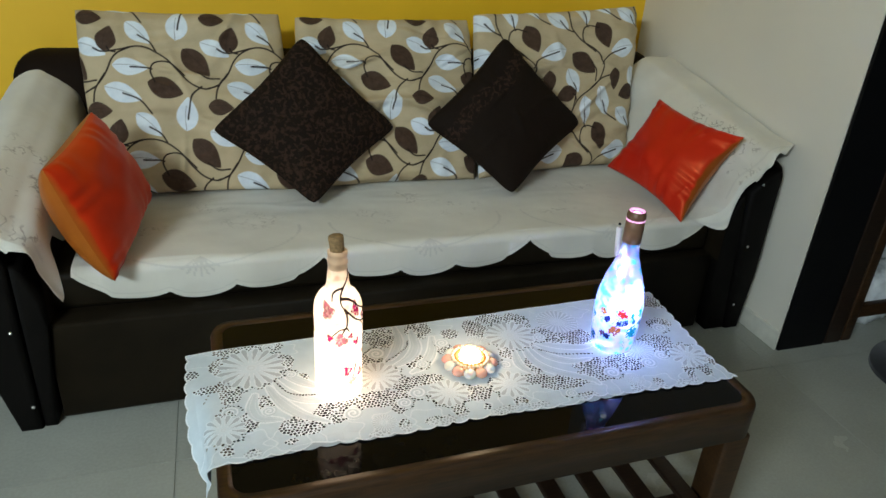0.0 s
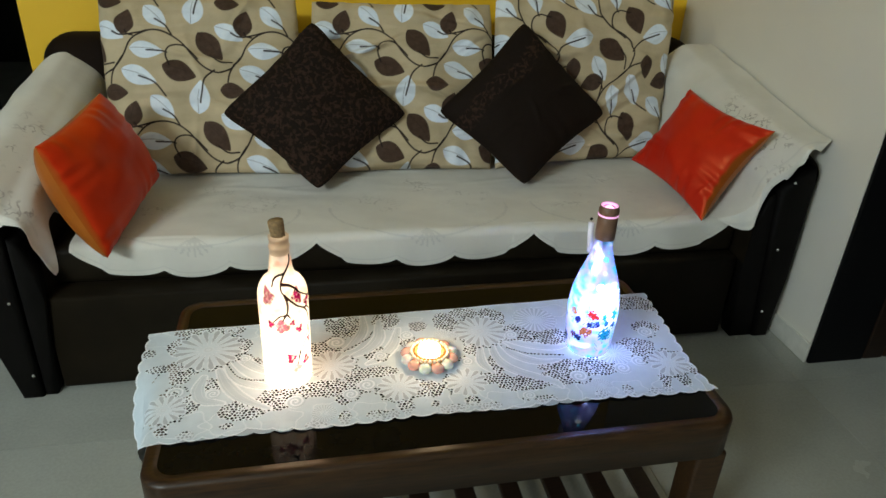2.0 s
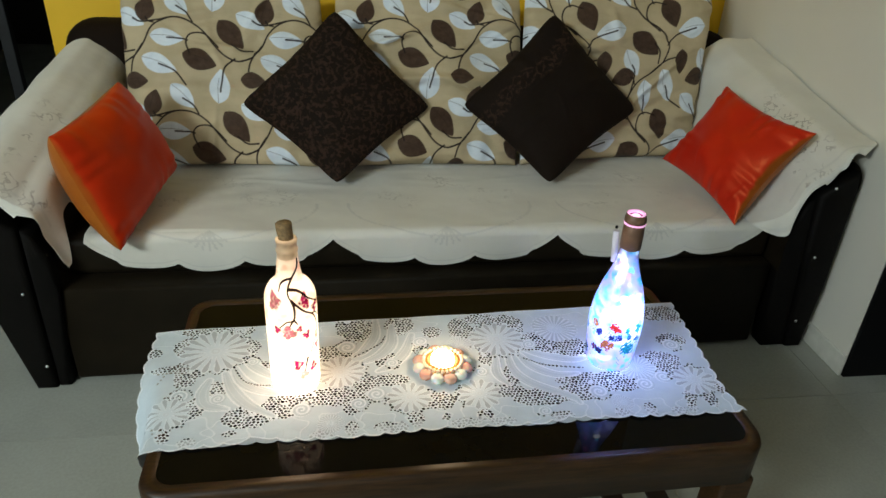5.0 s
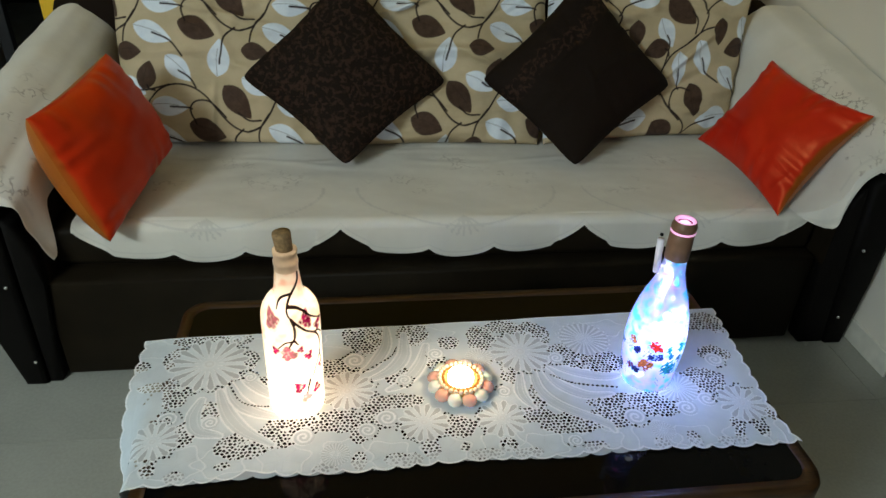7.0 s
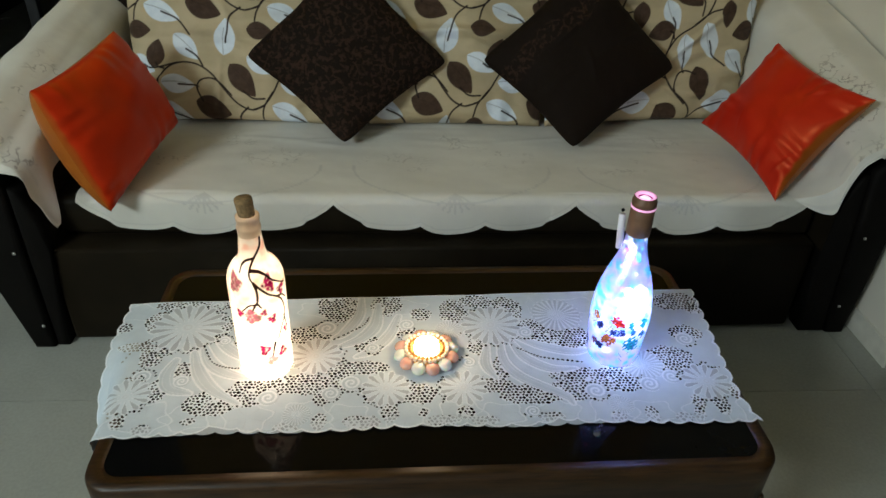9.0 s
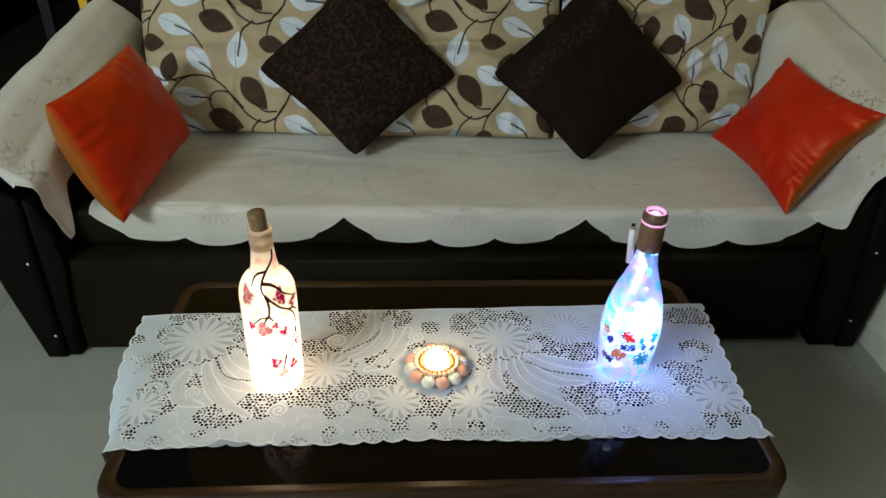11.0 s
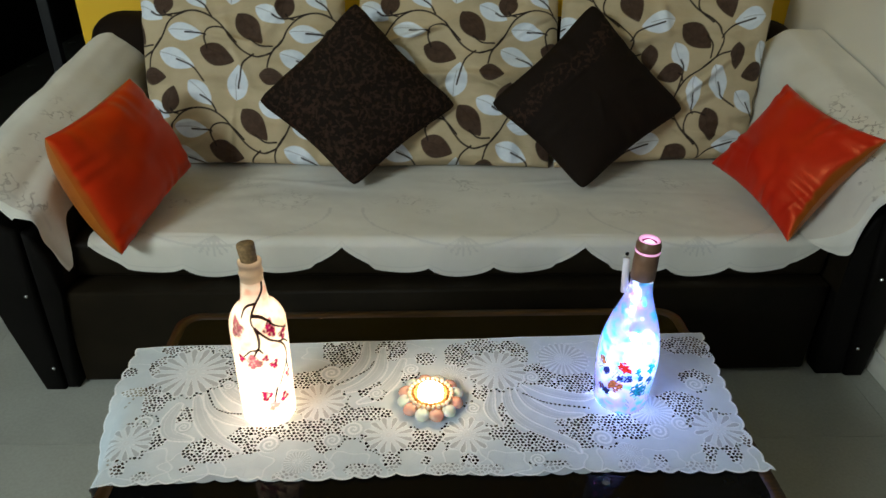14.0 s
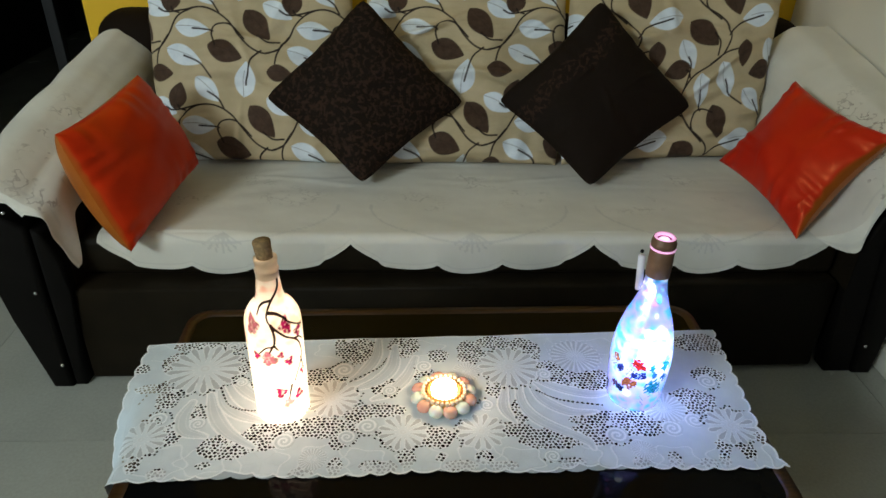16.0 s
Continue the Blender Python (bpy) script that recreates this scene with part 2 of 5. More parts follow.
M_LED = {k: glowing(k + "_led", c, s) for k, c, s in (("warm", (1.0, 0.75, 0.42), 14.0), ("white", (0.85, 0.9, 1.0), 8.0),
         ("cyan", (0.05, 0.75, 1.0), 22.0), ("blue", (0.12, 0.25, 1.0), 12.0), ("pink", (1.0, 0.2, 0.7), 8.0))}
M_WIRE = plain("copper_wire", (0.6, 0.35, 0.2), 0.3, 1.0, bump=0)
M_FLAME = glowing("lit_candle_cup", (1.0, 0.86, 0.62), 7.0)
M_PETAL_W = plain("white_glass_stone", (0.80, 0.78, 0.72), 0.25, Subsurface_Weight=0.3)
M_PETAL_P = plain("pink_glass_stone", (0.80, 0.42, 0.34), 0.25, Subsurface_Weight=0.3)
M_PEARL = plain("pearl_bead", (0.78, 0.62, 0.46), 0.22, bump=0)
M_GOLD = plain("gold_bead", (0.62, 0.34, 0.10), 0.3, 0.8, bump=0)
M_BAG = plain("white_plastic_bag", (0.74, 0.78, 0.82), 0.35, fine=30, bump=0.8, dist=0.01)
M_MAT = fabric("dark_mat", (0.015, 0.016, 0.02))
# a grey post, its colour lowered to near black for the passage's shade
M_STEEL = plain("shade_dark_steel", (0.012, 0.013, 0.015), 0.6, 0.2)
M_TUBE = glowing("lit_tube", (1.0, 0.97, 0.88), 4.0)


# ---- builders ----
def finish(bm, name, material, smooth=True):
    bmesh.ops.recalc_face_normals(bm, faces=bm.faces[:])
    me = bpy.data.meshes.new(name)
    bm.to_mesh(me)
    bm.free()
    if smooth:
        for p in me.polygons:
            p.use_smooth = True
    me.materials.append(material)
    return me


def part(name, bm, material, parent, label="", smooth=True):
    ob = new(name, bm if isinstance(bm, bpy.types.Mesh) else finish(bm, name, material, smooth))
    ob.parent = parent
    return tagged(ob, label)


def thing(name, m, label, category, group="", kind=""):
    ob = new(name)
    ob.matrix_world = m
    return tagged(ob, label, category, group, kind)


def box(x0, x1, y0, y1, z0, z1, bevel=0.0, segments=3):
    bm = bmesh.new()
    bmesh.ops.create_cube(bm, size=1.0, matrix=Matrix.Translation(((x0 + x1) / 2, (y0 + y1) / 2, (z0 + z1) / 2)) @ Matrix.Diagonal((x1 - x0, y1 - y0, z1 - z0, 1)))
    if bevel:
        bmesh.ops.bevel(bm, geom=bm.edges[:], offset=bevel, segments=segments, profile=0.5, affect="EDGES")
    return bm


def prism(outline, z0, z1, bevel=0.0, axes="xyz"):
    """An outline in two axes, drawn out along the third."""
    bm = bmesh.new()
    order = ["xyz".index(a) for a in axes]
    rings = []
    for z in (z0, z1):
        ring = []
        for u, v in outline:
            c = [0, 0, 0]
            c[order[0]], c[order[1]], c[order[2]] = u, v, z
            ring.append(bm.verts.new(c))
        rings.append(ring)
    bm.faces.new(rings[0])
    bm.faces.new(rings[1])
    n = len(outline)
    for i in range(n):
        bm.faces.new((rings[0][i], rings[0][(i + 1) % n], rings[1][(i + 1) % n], rings[1][i]))
    if bevel:
        caps = [e for e in bm.edges if abs(e.verts[0].co[order[2]] - e.verts[1].co[order[2]]) < 1e-6]
        bmesh.ops.bevel(bm, geom=caps, offset=bevel, segments=3, profile=0.5, affect="EDGES")
    return bm


def round_rect(x0, x1, y0, y1, r, n=8):
    pts = []
    for cx, cy, a in ((x1 - r, y1 - r, 0), (x0 + r, y1 - r, 90), (x0 + r, y0 + r, 180), (x1 - r, y0 + r, 270)):
        for i in range(n + 1):
            t = radians(a + 90 * i / n)
            pts.append((cx + r * math.cos(t), cy + r * math.sin(t)))
    return pts


def grid_mesh(name, P, material, closed=False, keep=None, attrs=None):
    """A mesh from an array of points, rows by columns; keep says which cells stay; attrs are colours by point."""
    r, c = P.shape[:2]
    i = np.arange(r * c).reshape(r, c)
    a, b = i[:-1], i[1:]
    if closed:
        q = np.stack([a, np.roll(a, -1, 1), np.roll(b, -1, 1), b], -1).reshape(-1, 4)
    else:
        q = np.stack([a[:, :-1], a[:, 1:], b[:, 1:], b[:, :-1]], -1).reshape(-1, 4)
    if keep is not None:
        q = q[keep.reshape(-1)]
    me = bpy.data.meshes.new(name)
    me.vertices.add(r * c)
    me.vertices.foreach_set("co", P.reshape(-1).astype(np.float32))
    me.loops.add(q.size)
    me.loops.foreach_set("vertex_index", q.reshape(-1).astype(np.int32))
    me.polygons.add(len(q))
    me.polygons.foreach_set("loop_start", np.arange(0, q.size, 4, dtype=np.int32))
    me.polygons.foreach_set("use_smooth", np.ones(len(q), dtype=bool))
    for key, val in (attrs or {}).items():
        if val.ndim == 3:
            at = me.attributes.new(key, "FLOAT_COLOR", "POINT")
            full = np.ones((r * c, 4), np.float32)
            full[:, :3] = val.reshape(-1, 3)
            at.data.foreach_set("color", full.reshape(-1))
        else:
            at = me.attributes.new(key, "FLOAT", "POINT")
            at.data.foreach_set("value", val.reshape(-1).astype(np.float32))
    me.update()
    me.validate()
    me.materials.append(material)
    return me


def lathe(profile, n=48):
    bm = bmesh.new()
    rings = []
    for r, z in profile:
        if r < 1e-6:
            rings.append([bm.verts.new((0, 0, z))])
        else:
            rings.append([bm.verts.new((r * math.cos(2 * math.pi * i / n), r * math.sin(2 * math.pi * i / n), z)) for i in range(n)])
    for a, b in zip(rings, rings[1:]):
        for i in range(n):
            j = (i + 1) % n
            if len(a) == 1 and len(b) > 1:
                bm.faces.new((a[0], b[i], b[j]))
            elif len(b) == 1 and len(a) > 1:
                bm.faces.new((a[i], a[j], b[0]))
            elif len(a) > 1:
                bm.faces.new((a[i], a[j], b[j], b[i]))
    return bm


def tube(points, radius, n=8):
    """A round bar along points."""
    bm = bmesh.new()
    pts = [Vector(p) for p in points]
    rings = []
    for k, p in enumerate(pts):
        d = (pts[min(k + 1, len(pts) - 1)] - pts[max(k - 1, 0)]).normalized()
        side = d.cross(Vector((0.3, 0.2, 1))).normalized()
        up = side.cross(d)
        rings.append([bm.verts.new(p + radius * (math.cos(2 * math.pi * i / n) * side + math.sin(2 * math.pi * i / n) * up)) for i in range(n)])
    for a, b in zip(rings, rings[1:]):
        for i in range(n):
            bm.faces.new((a[i], a[(i + 1) % n], b[(i + 1) % n], b[i]))
    bm.faces.new(rings[0])
    bm.faces.new(rings[-1])
    return bm


def ball(r, x=0, y=0, z=0, u=10, v=7, squash=1.0):
    bm = bmesh.new()
    bmesh.ops.create_uvsphere(bm, u_segments=u, v_segments=v, radius=r, matrix=Matrix.Translation((x, y, z)) @ Matrix.Diagonal((1, 1, squash, 1)))
    return bm


def smooth_noise(x, y, scale, seed):
    """Soft random waves over arrays, about -1 to 1."""
    rs = np.random.RandomState(seed)
    out = np.zeros_like(x)
    for k in range(9):
        a, f, p = rs.uniform(0, 2 * np.pi), scale * rs.uniform(0.5, 1.9), rs.uniform(0, 2 * np.pi)
        out += np.sin(f * (x * np.cos(a) + y * np.sin(a)) + p)
    return out / 4.0


def near_line(X, Y, pts):
    """Distance of each point from a bent line, and how far along the line it is."""
    best = np.full(X.shape, 9.0)
    along = np.zeros(X.shape)
    n = len(pts) - 1
    for k, ((ax, ay), (bx, by)) in enumerate(zip(pts, pts[1:])):
        dx, dy = bx - ax, by - ay
        t = np.clip(((X - ax) * dx + (Y - ay) * dy) / (dx * dx + dy * dy + 1e-12), 0, 1)
        d = np.hypot(X - ax - t * dx, Y - ay - t * dy)
        m = d < best
        best = np.where(m, d, best)
        along = np.where(m, (k + t) / n, along)
    return best, along


def curve_points(pts, n=6):
    """More points along a smooth line through pts."""
    P = [np.array(p, float) for p in pts]
    P = [2 * P[0] - P[1]] + P + [2 * P[-1] - P[-2]]
    out = []
    for i in range(1, len(P) - 2):
        for k in range(n):
            t = k / n
            out.append(tuple(0.5 * (2 * P[i] + (P[i + 1] - P[i - 1]) * t + (2 * P[i - 1] - 5 * P[i] + 4 * P[i + 1] - P[i + 2]) * t * t + (3 * P[i] - P[i - 1] - 3 * P[i + 1] + P[i + 2]) * t ** 3)))
    return out + [tuple(P[-2])]


# ---- the room ----
WX, WY = 1.20, 1.62          # inner faces of the right and the rear wall
XL, YF, ZC = -4.30, -2.60, 2.75


def structure(name, bm, material, label, category):
    return tagged(new(name, finish(bm, name, material, False)), label, category, kind="structure")


floor = structure("floor", box(-4.6, 3.2, -2.8, 4.8, -0.12, -0.004), M_GROUT, "pale grey-green glossy vitrified tile floor", "floor")
structure("ceiling", box(-4.6, 3.2, -2.8, 4.8, ZC, ZC + 0.12), M_CEIL, "plain off-white painted ceiling", "ceiling")
structure("wall_rear", box(-1.22, WX + 0.19, WY, WY + 0.12, 0, ZC), M_YELLOW, "bright yellow painted wall behind the sofa", "wall")
structure("wall_right", box(WX, WX + 0.19, 0.484, WY, 0, ZC), M_WHITE, "cream painted wall beside the sofa", "wall")
structure("wall_right_jamb", box(WX + 0.004, WX + 0.19, 0.472, 0.484, 0, ZC), M_BLACK, "black laminate facing on the wall's end", "wall")
structure("wall_left", box(XL - 0.12, XL, YF, WY, 0, ZC), M_SHELL, "plain cream painted wall", "wall")
structure("wall_front", box(XL - 0.12, 3.0, YF - 0.12, YF, 0, ZC), M_SHELL, "plain cream painted wall", "wall")
structure("wall_right_far", box(2.9, 3.02, YF, 2.4, 0, ZC), M_SHADEWALL, "side room wall, its dimness put into the paint colour", "wall")
structure("wall_side_rear", box(WX + 0.19, 2.9, 1.3, 1.42, 0, ZC), M_SHADEWALL, "side room wall, its dimness put into the paint colour", "wall")
structure("wall_right_front", box(WX + 0.1, WX + 0.22, YF, -1.0, 0, ZC), M_SHELL, "plain cream painted wall", "wall")
structure("wall_passage_left", box(-2.72, -2.60, WY + 0.12, 4.5, 0, ZC), M_SHADEWALL, "passage wall coloured near black in place of shade", "wall")
structure("wall_passage_rear", box(-2.72, -0.9, 4.5, 4.62, 0, ZC), M_SHADEWALL, "passage wall coloured near black in place of shade", "wall")
structure("wall_passage_right", box(-1.22, -1.10, WY + 0.12, 4.5, 0, ZC), M_SHADEWALL, "passage wall coloured near black in place of shade", "wall")
structure("wall_rear_left", box(XL, -1.95, WY, WY + 0.12, 0, ZC), M_SHADEWALL, "wall beside the passage opening, shade put into its paint colour", "wall")
structure("baseboard", box(WX - 0.010, WX - 0.0005, 0.478, WY - 0.002, 0, 0.068, 0.002, 1), M_SKIRT, "grey tile skirting along the cream wall", "baseboard")
structure("door_frame_1", box(1.395, 1.462, 0.47, 0.53, 0, 2.05, 0.004, 2), M_WOOD_DARK, "dark brown wooden door post", "door frame")
structure("door_frame_2", box(-1.63, -1.585, 2.16, 2.20, 0, 2.05, 0.004, 2), M_STEEL, "steel door post, its colour darkened to suit the dark passage", "door frame")

# tube light fitting, high on the left
fit_ = thing("tube_light_fitting", pose(-2.25, -2.60, 2.28), "white tube light fitting, lit, fixed high on the wall", "lamp")
part("housing", box(-0.62, 0.62, 0.0, 0.045, -0.03, 0.03, 0.004, 2), M_CEIL, fit_)
part("tube", tube([(-0.58, 0.065, 0.0), (0.0, 0.065, 0.0), (0.58, 0.065, 0.0)], 0.014, 14), M_TUBE, fit_, "lit white glass tube")

# ---- sofa ----
def arm_section(f, top, inner, outer, inset=0.0):
    """The arm's outline from its inner foot over the roll to its outer foot; inner and outer in x, f how far back (0 to 1)."""
    s = 1 if outer > inner else -1
    w = abs(outer - inner)
    pts = [(inner, 0.30), (inner, top - 0.15), (inner + s * 0.010, top - 0.095), (inner + s * 0.035, top - 0.045), (inner + s * 0.075, top - 0.012),
           (inner + s * w * 0.58, top), (outer - s * 0.035, top - 0.012), (outer - s * 0.008, top - 0.045), (outer, top - 0.10), (outer - s * 0.02, top - 0.28)]
    pts = [(x, z - 0.025 * (1 - f) ** 2 * max(0.0, 1 - abs(x - inner) / w)) for x, z in pts]
    return [(x - (s * inset if i < 4 else (-s * inset if i > 6 else 0)), z + (inset if 2 < i < 8 else 0)) for i, (x, z) in enumerate(pts)]


def arm_rows(inner_f, inner_b, outer_f, outer_b, top_f, top_b, y0, y1, inset=0.0, n=26, k=6):
    rows = []
    for i in range(n):
        f = i / (n - 1)
        sec = curve_points(arm_section(f, top_f + (top_b - top_f) * f ** 0.85, inner_f + (inner_b - inner_f) * f, outer_f + (outer_b - outer_f) * f, inset), k)
        rows.append([(x, y0 + (y1 - y0) * f, z) for x, z in sec])
    return np.array(rows)


ARM_L = dict(inner_f=-0.945, inner_b=-0.925, outer_f=-1.145, outer_b=-1.105, top_f=0.592, top_b=0.735)
ARM_R = dict(inner_f=1.006, inner_b=0.992, outer_f=1.170, outer_b=1.185, top_f=0.628, top_b=0.770)

sofa = thing("sofa", pose(0, 0, 0), "dark brown leatherette three-seat sofa bed against the yellow wall", "sofa")
part("seat_base", box(-0.95, 0.988, 0.680, 1.50, 0.294, 0.397, 0.018), M_SOFA, sofa)
part("drawer_front", prism([(-0.955, 0.612), (0.992, 0.648), (0.992, 0.70), (-0.955, 0.70)], 0.012, 0.292, 0.010), M_SOFA, sofa)
part("underbox", box(-0.94, 0.96, 0.70, 1.48, 0.0, 0.29), M_SOFA, sofa, smooth=False)
part("backrest", box(-1.115, 1.165, 1.36, 1.575, 0.05, 0.786, 0.095, 7), M_BACK, sofa, "dark brown velour backrest with rounded corners")
for name, arm, foot, fy in (("left", ARM_L, -1.055, 0.586), ("right", ARM_R, 1.160, 0.622)):
    P = arm_rows(**arm, y0=0.63, y1=1.40, n=14)
    a = part("armrest", grid_mesh("armrest", P, M_SOFA), M_SOFA, sofa)
    s = 1 if name == "right" else -1
    # padded front of the arm: two upright ribs, wide and narrow, that flare towards the top
    inner, outer, top = arm["inner_f"], arm["outer_f"], arm["top_f"]
    mid = inner + s * 0.058
    rib_in = [(inner + s * 0.028, 0.0), (foot - s * 0.052, 0.0), (mid - s * 0.004, top - 0.125), (inner + s * 0.03, top - 0.145), (inner, top - 0.22), (inner, 0.30)]
    rib_out = [(foot - s * 0.050, 0.0), (foot, 0.0), (foot + (outer - foot) * 0.45, 0.22), (outer, top - 0.10), (outer - s * 0.01, top - 0.045), (mid, top - 0.115)]
    part("arm_front_pad", prism(rib_in, fy + 0.010, 0.70, 0.012, "xzy"), M_ARM, a)
    part("arm_front_panel", prism(rib_out, fy, 0.72, 0.014, "xzy"), M_ARM, a)
    part("arm_side", prism([(foot, 0.0), (foot - s * 0.02, 0.0), (outer - s * 0.03, top - 0.12), (outer - s * 0.004, top - 0.12)], 0.715, 1.50, 0, "xzy"), M_ARM, a)
    for z, f in ((0.061, 0.14), (0.283, 0.18), (0.500, 0.24)):
        z += 0.022 * (s > 0)
        fx = foot + (outer - foot) * z / top
        x0 = foot - s * 0.05 + (mid - foot + s * 0.05) * z / top
        part("rivet", ball(0.0052, x0 + (fx - x0) * f, fy, z + 0.018, 10, 6), M_RIVET, a, "small steel rivet")


# ---- covers on the sofa ----
def hem_depth(x):
    """How far the seat cover hangs at x: three groups of lobes, parted by steep notches."""
    edges = (-0.886, -0.270, 0.342, 0.952)
    d = np.full(x.shape, 0.004)
    for a, b in zip(edges, edges[1:]):
        f = (x - a) / (b - a)
        on = (f >= 0) & (f <= 1)
        swell = 0.058 * np.clip(np.minimum(f, 1 - f) / 0.13, 0, 1) ** 0.75
        lobes = 0.032 * np.clip(1 - ((f - 0.49) / 0.135) ** 2, 0, 1) ** 0.7 + 0.019 * np.clip(1 - ((f - 0.235) / 0.125) ** 2, 0, 1) ** 0.7 + 0.017 * np.clip(1 - ((f - 0.755) / 0.13) ** 2, 0, 1) ** 0.7
        d = np.where(on, 0.004 + swell + lobes, d)
    return d


def seat_cover():
    nx, ny, nh = 420, 90, 36
    x = np.linspace(-0.890, 0.955, nx)
    back = np.linspace(1.36, 0.700, ny)
    X = np.repeat(x[None], ny + nh, 0)
    Y, Z = np.zeros_like(X), np.zeros_like(X)
    Y[:ny] = back[:, None]
    Z[:ny] = 0.4092 + 0.0024 * smooth_noise(X[:ny], Y[:ny] * 1.5, 11, 4)
    pull = np.exp(-((X[:ny] + 0.55) / 0.3) ** 2) * np.exp(-((Y[:ny] - 0.98) / 0.12) ** 2)
    Z[:ny] += 0.0016 * pull * np.sin(Y[:ny] * 75 + 5 * np.sin(X[:ny] * 5))
    rucks = np.random.RandomState(31)
    for _ in range(26):
        cx, cy, tilt = rucks.uniform(-0.85, 0.85), rucks.normal(1.04, 0.07), rucks.normal(0, 0.10)
        along, across = X[:ny] - cx, Y[:ny] - cy - tilt * (X[:ny] - cx)
        Z[:ny] += rucks.uniform(-0.002, 0.0042) * np.exp(-(along / rucks.uniform(0.08, 0.20)) ** 2 - (across / rucks.uniform(0.007, 0.014)) ** 2)
    d = hem_depth(x)
    for k in range(nh):
        f = (k + 1) / nh
        g = f * (d + 0.028)
        turn = np.minimum(g / 0.024, np.pi / 2)
        drop = np.maximum(g - 0.024 * np.pi / 2, 0)
        Y[ny + k] = 0.700 - 0.024 * np.sin(turn) - 0.004 * f + 0.004 * np.sin(x * 31) * f * (d > 0.05)
        Z[ny + k] = 0.4085 - 0.024 * (1 - np.cos(turn)) - drop
    P = np.stack([X, Y, Z], -1)
    # stitched fan and hem lines, and worked sprigs
    st = np.zeros(X.shape)
    spot = np.zeros(X.shape)
    U = np.zeros_like(X)
    U[:ny] = (back[:, None] - 0.700)
    for k in range(nh):
        U[ny + k] = -(k + 1) / nh * (d + 0.028)
    for a, b in ((-0.905, -0.270), (-0.270, 0.342), (0.342, 0.925)):
        c, w = (a + b) / 2, (b - a) / 2
        r = np.hypot((X - c) / w, (U - 0.14) / 0.20)
        st = np.maximum(st, 0.45 * (np.abs(r - 0.86) < 0.012) * (U < 0.15))
        for j in range(-3, 4):
            ang = j * 0.33
            dd, al = near_line(X, U, [(c, -0.005), (c + 0.055 * np.sin(ang), -0.005 - 0.055 * np.cos(ang))])
            st = np.maximum(st, 0.5 * (dd < 0.0022))
        for sx, sy in ((c - 0.5 * w, 0.16), (c + 0.45 * w, 0.20), (c, 0.30)):
            spot = np.maximum(spot, 0.55 * np.exp(-(np.hypot((X - sx) / 0.09, (U - sy) / 0.06)) ** 4))
    hang = (d + 0.028) * np.ones_like(X)
    st = np.maximum(st, 0.30 * (np.abs(hang + U - 0.014) < 0.0016) * (U < 0))
    att = np.stack([st, spot, 0 * st], -1)
    return [grid_mesh(nm, P[sl], M_THROW, attrs={"stitch": att[sl]}) for nm, sl in (("top_sheet", slice(0, ny + 8)), ("scalloped_hem", slice(ny + 7, None)))]


cover = thing("seat_cover", pose(0, 0, 0), "cream quilted cotton cover with scalloped hem spread over the sofa seat", "sofa cover")
for me in seat_cover():
    part(me.name, me, M_THROW, cover)


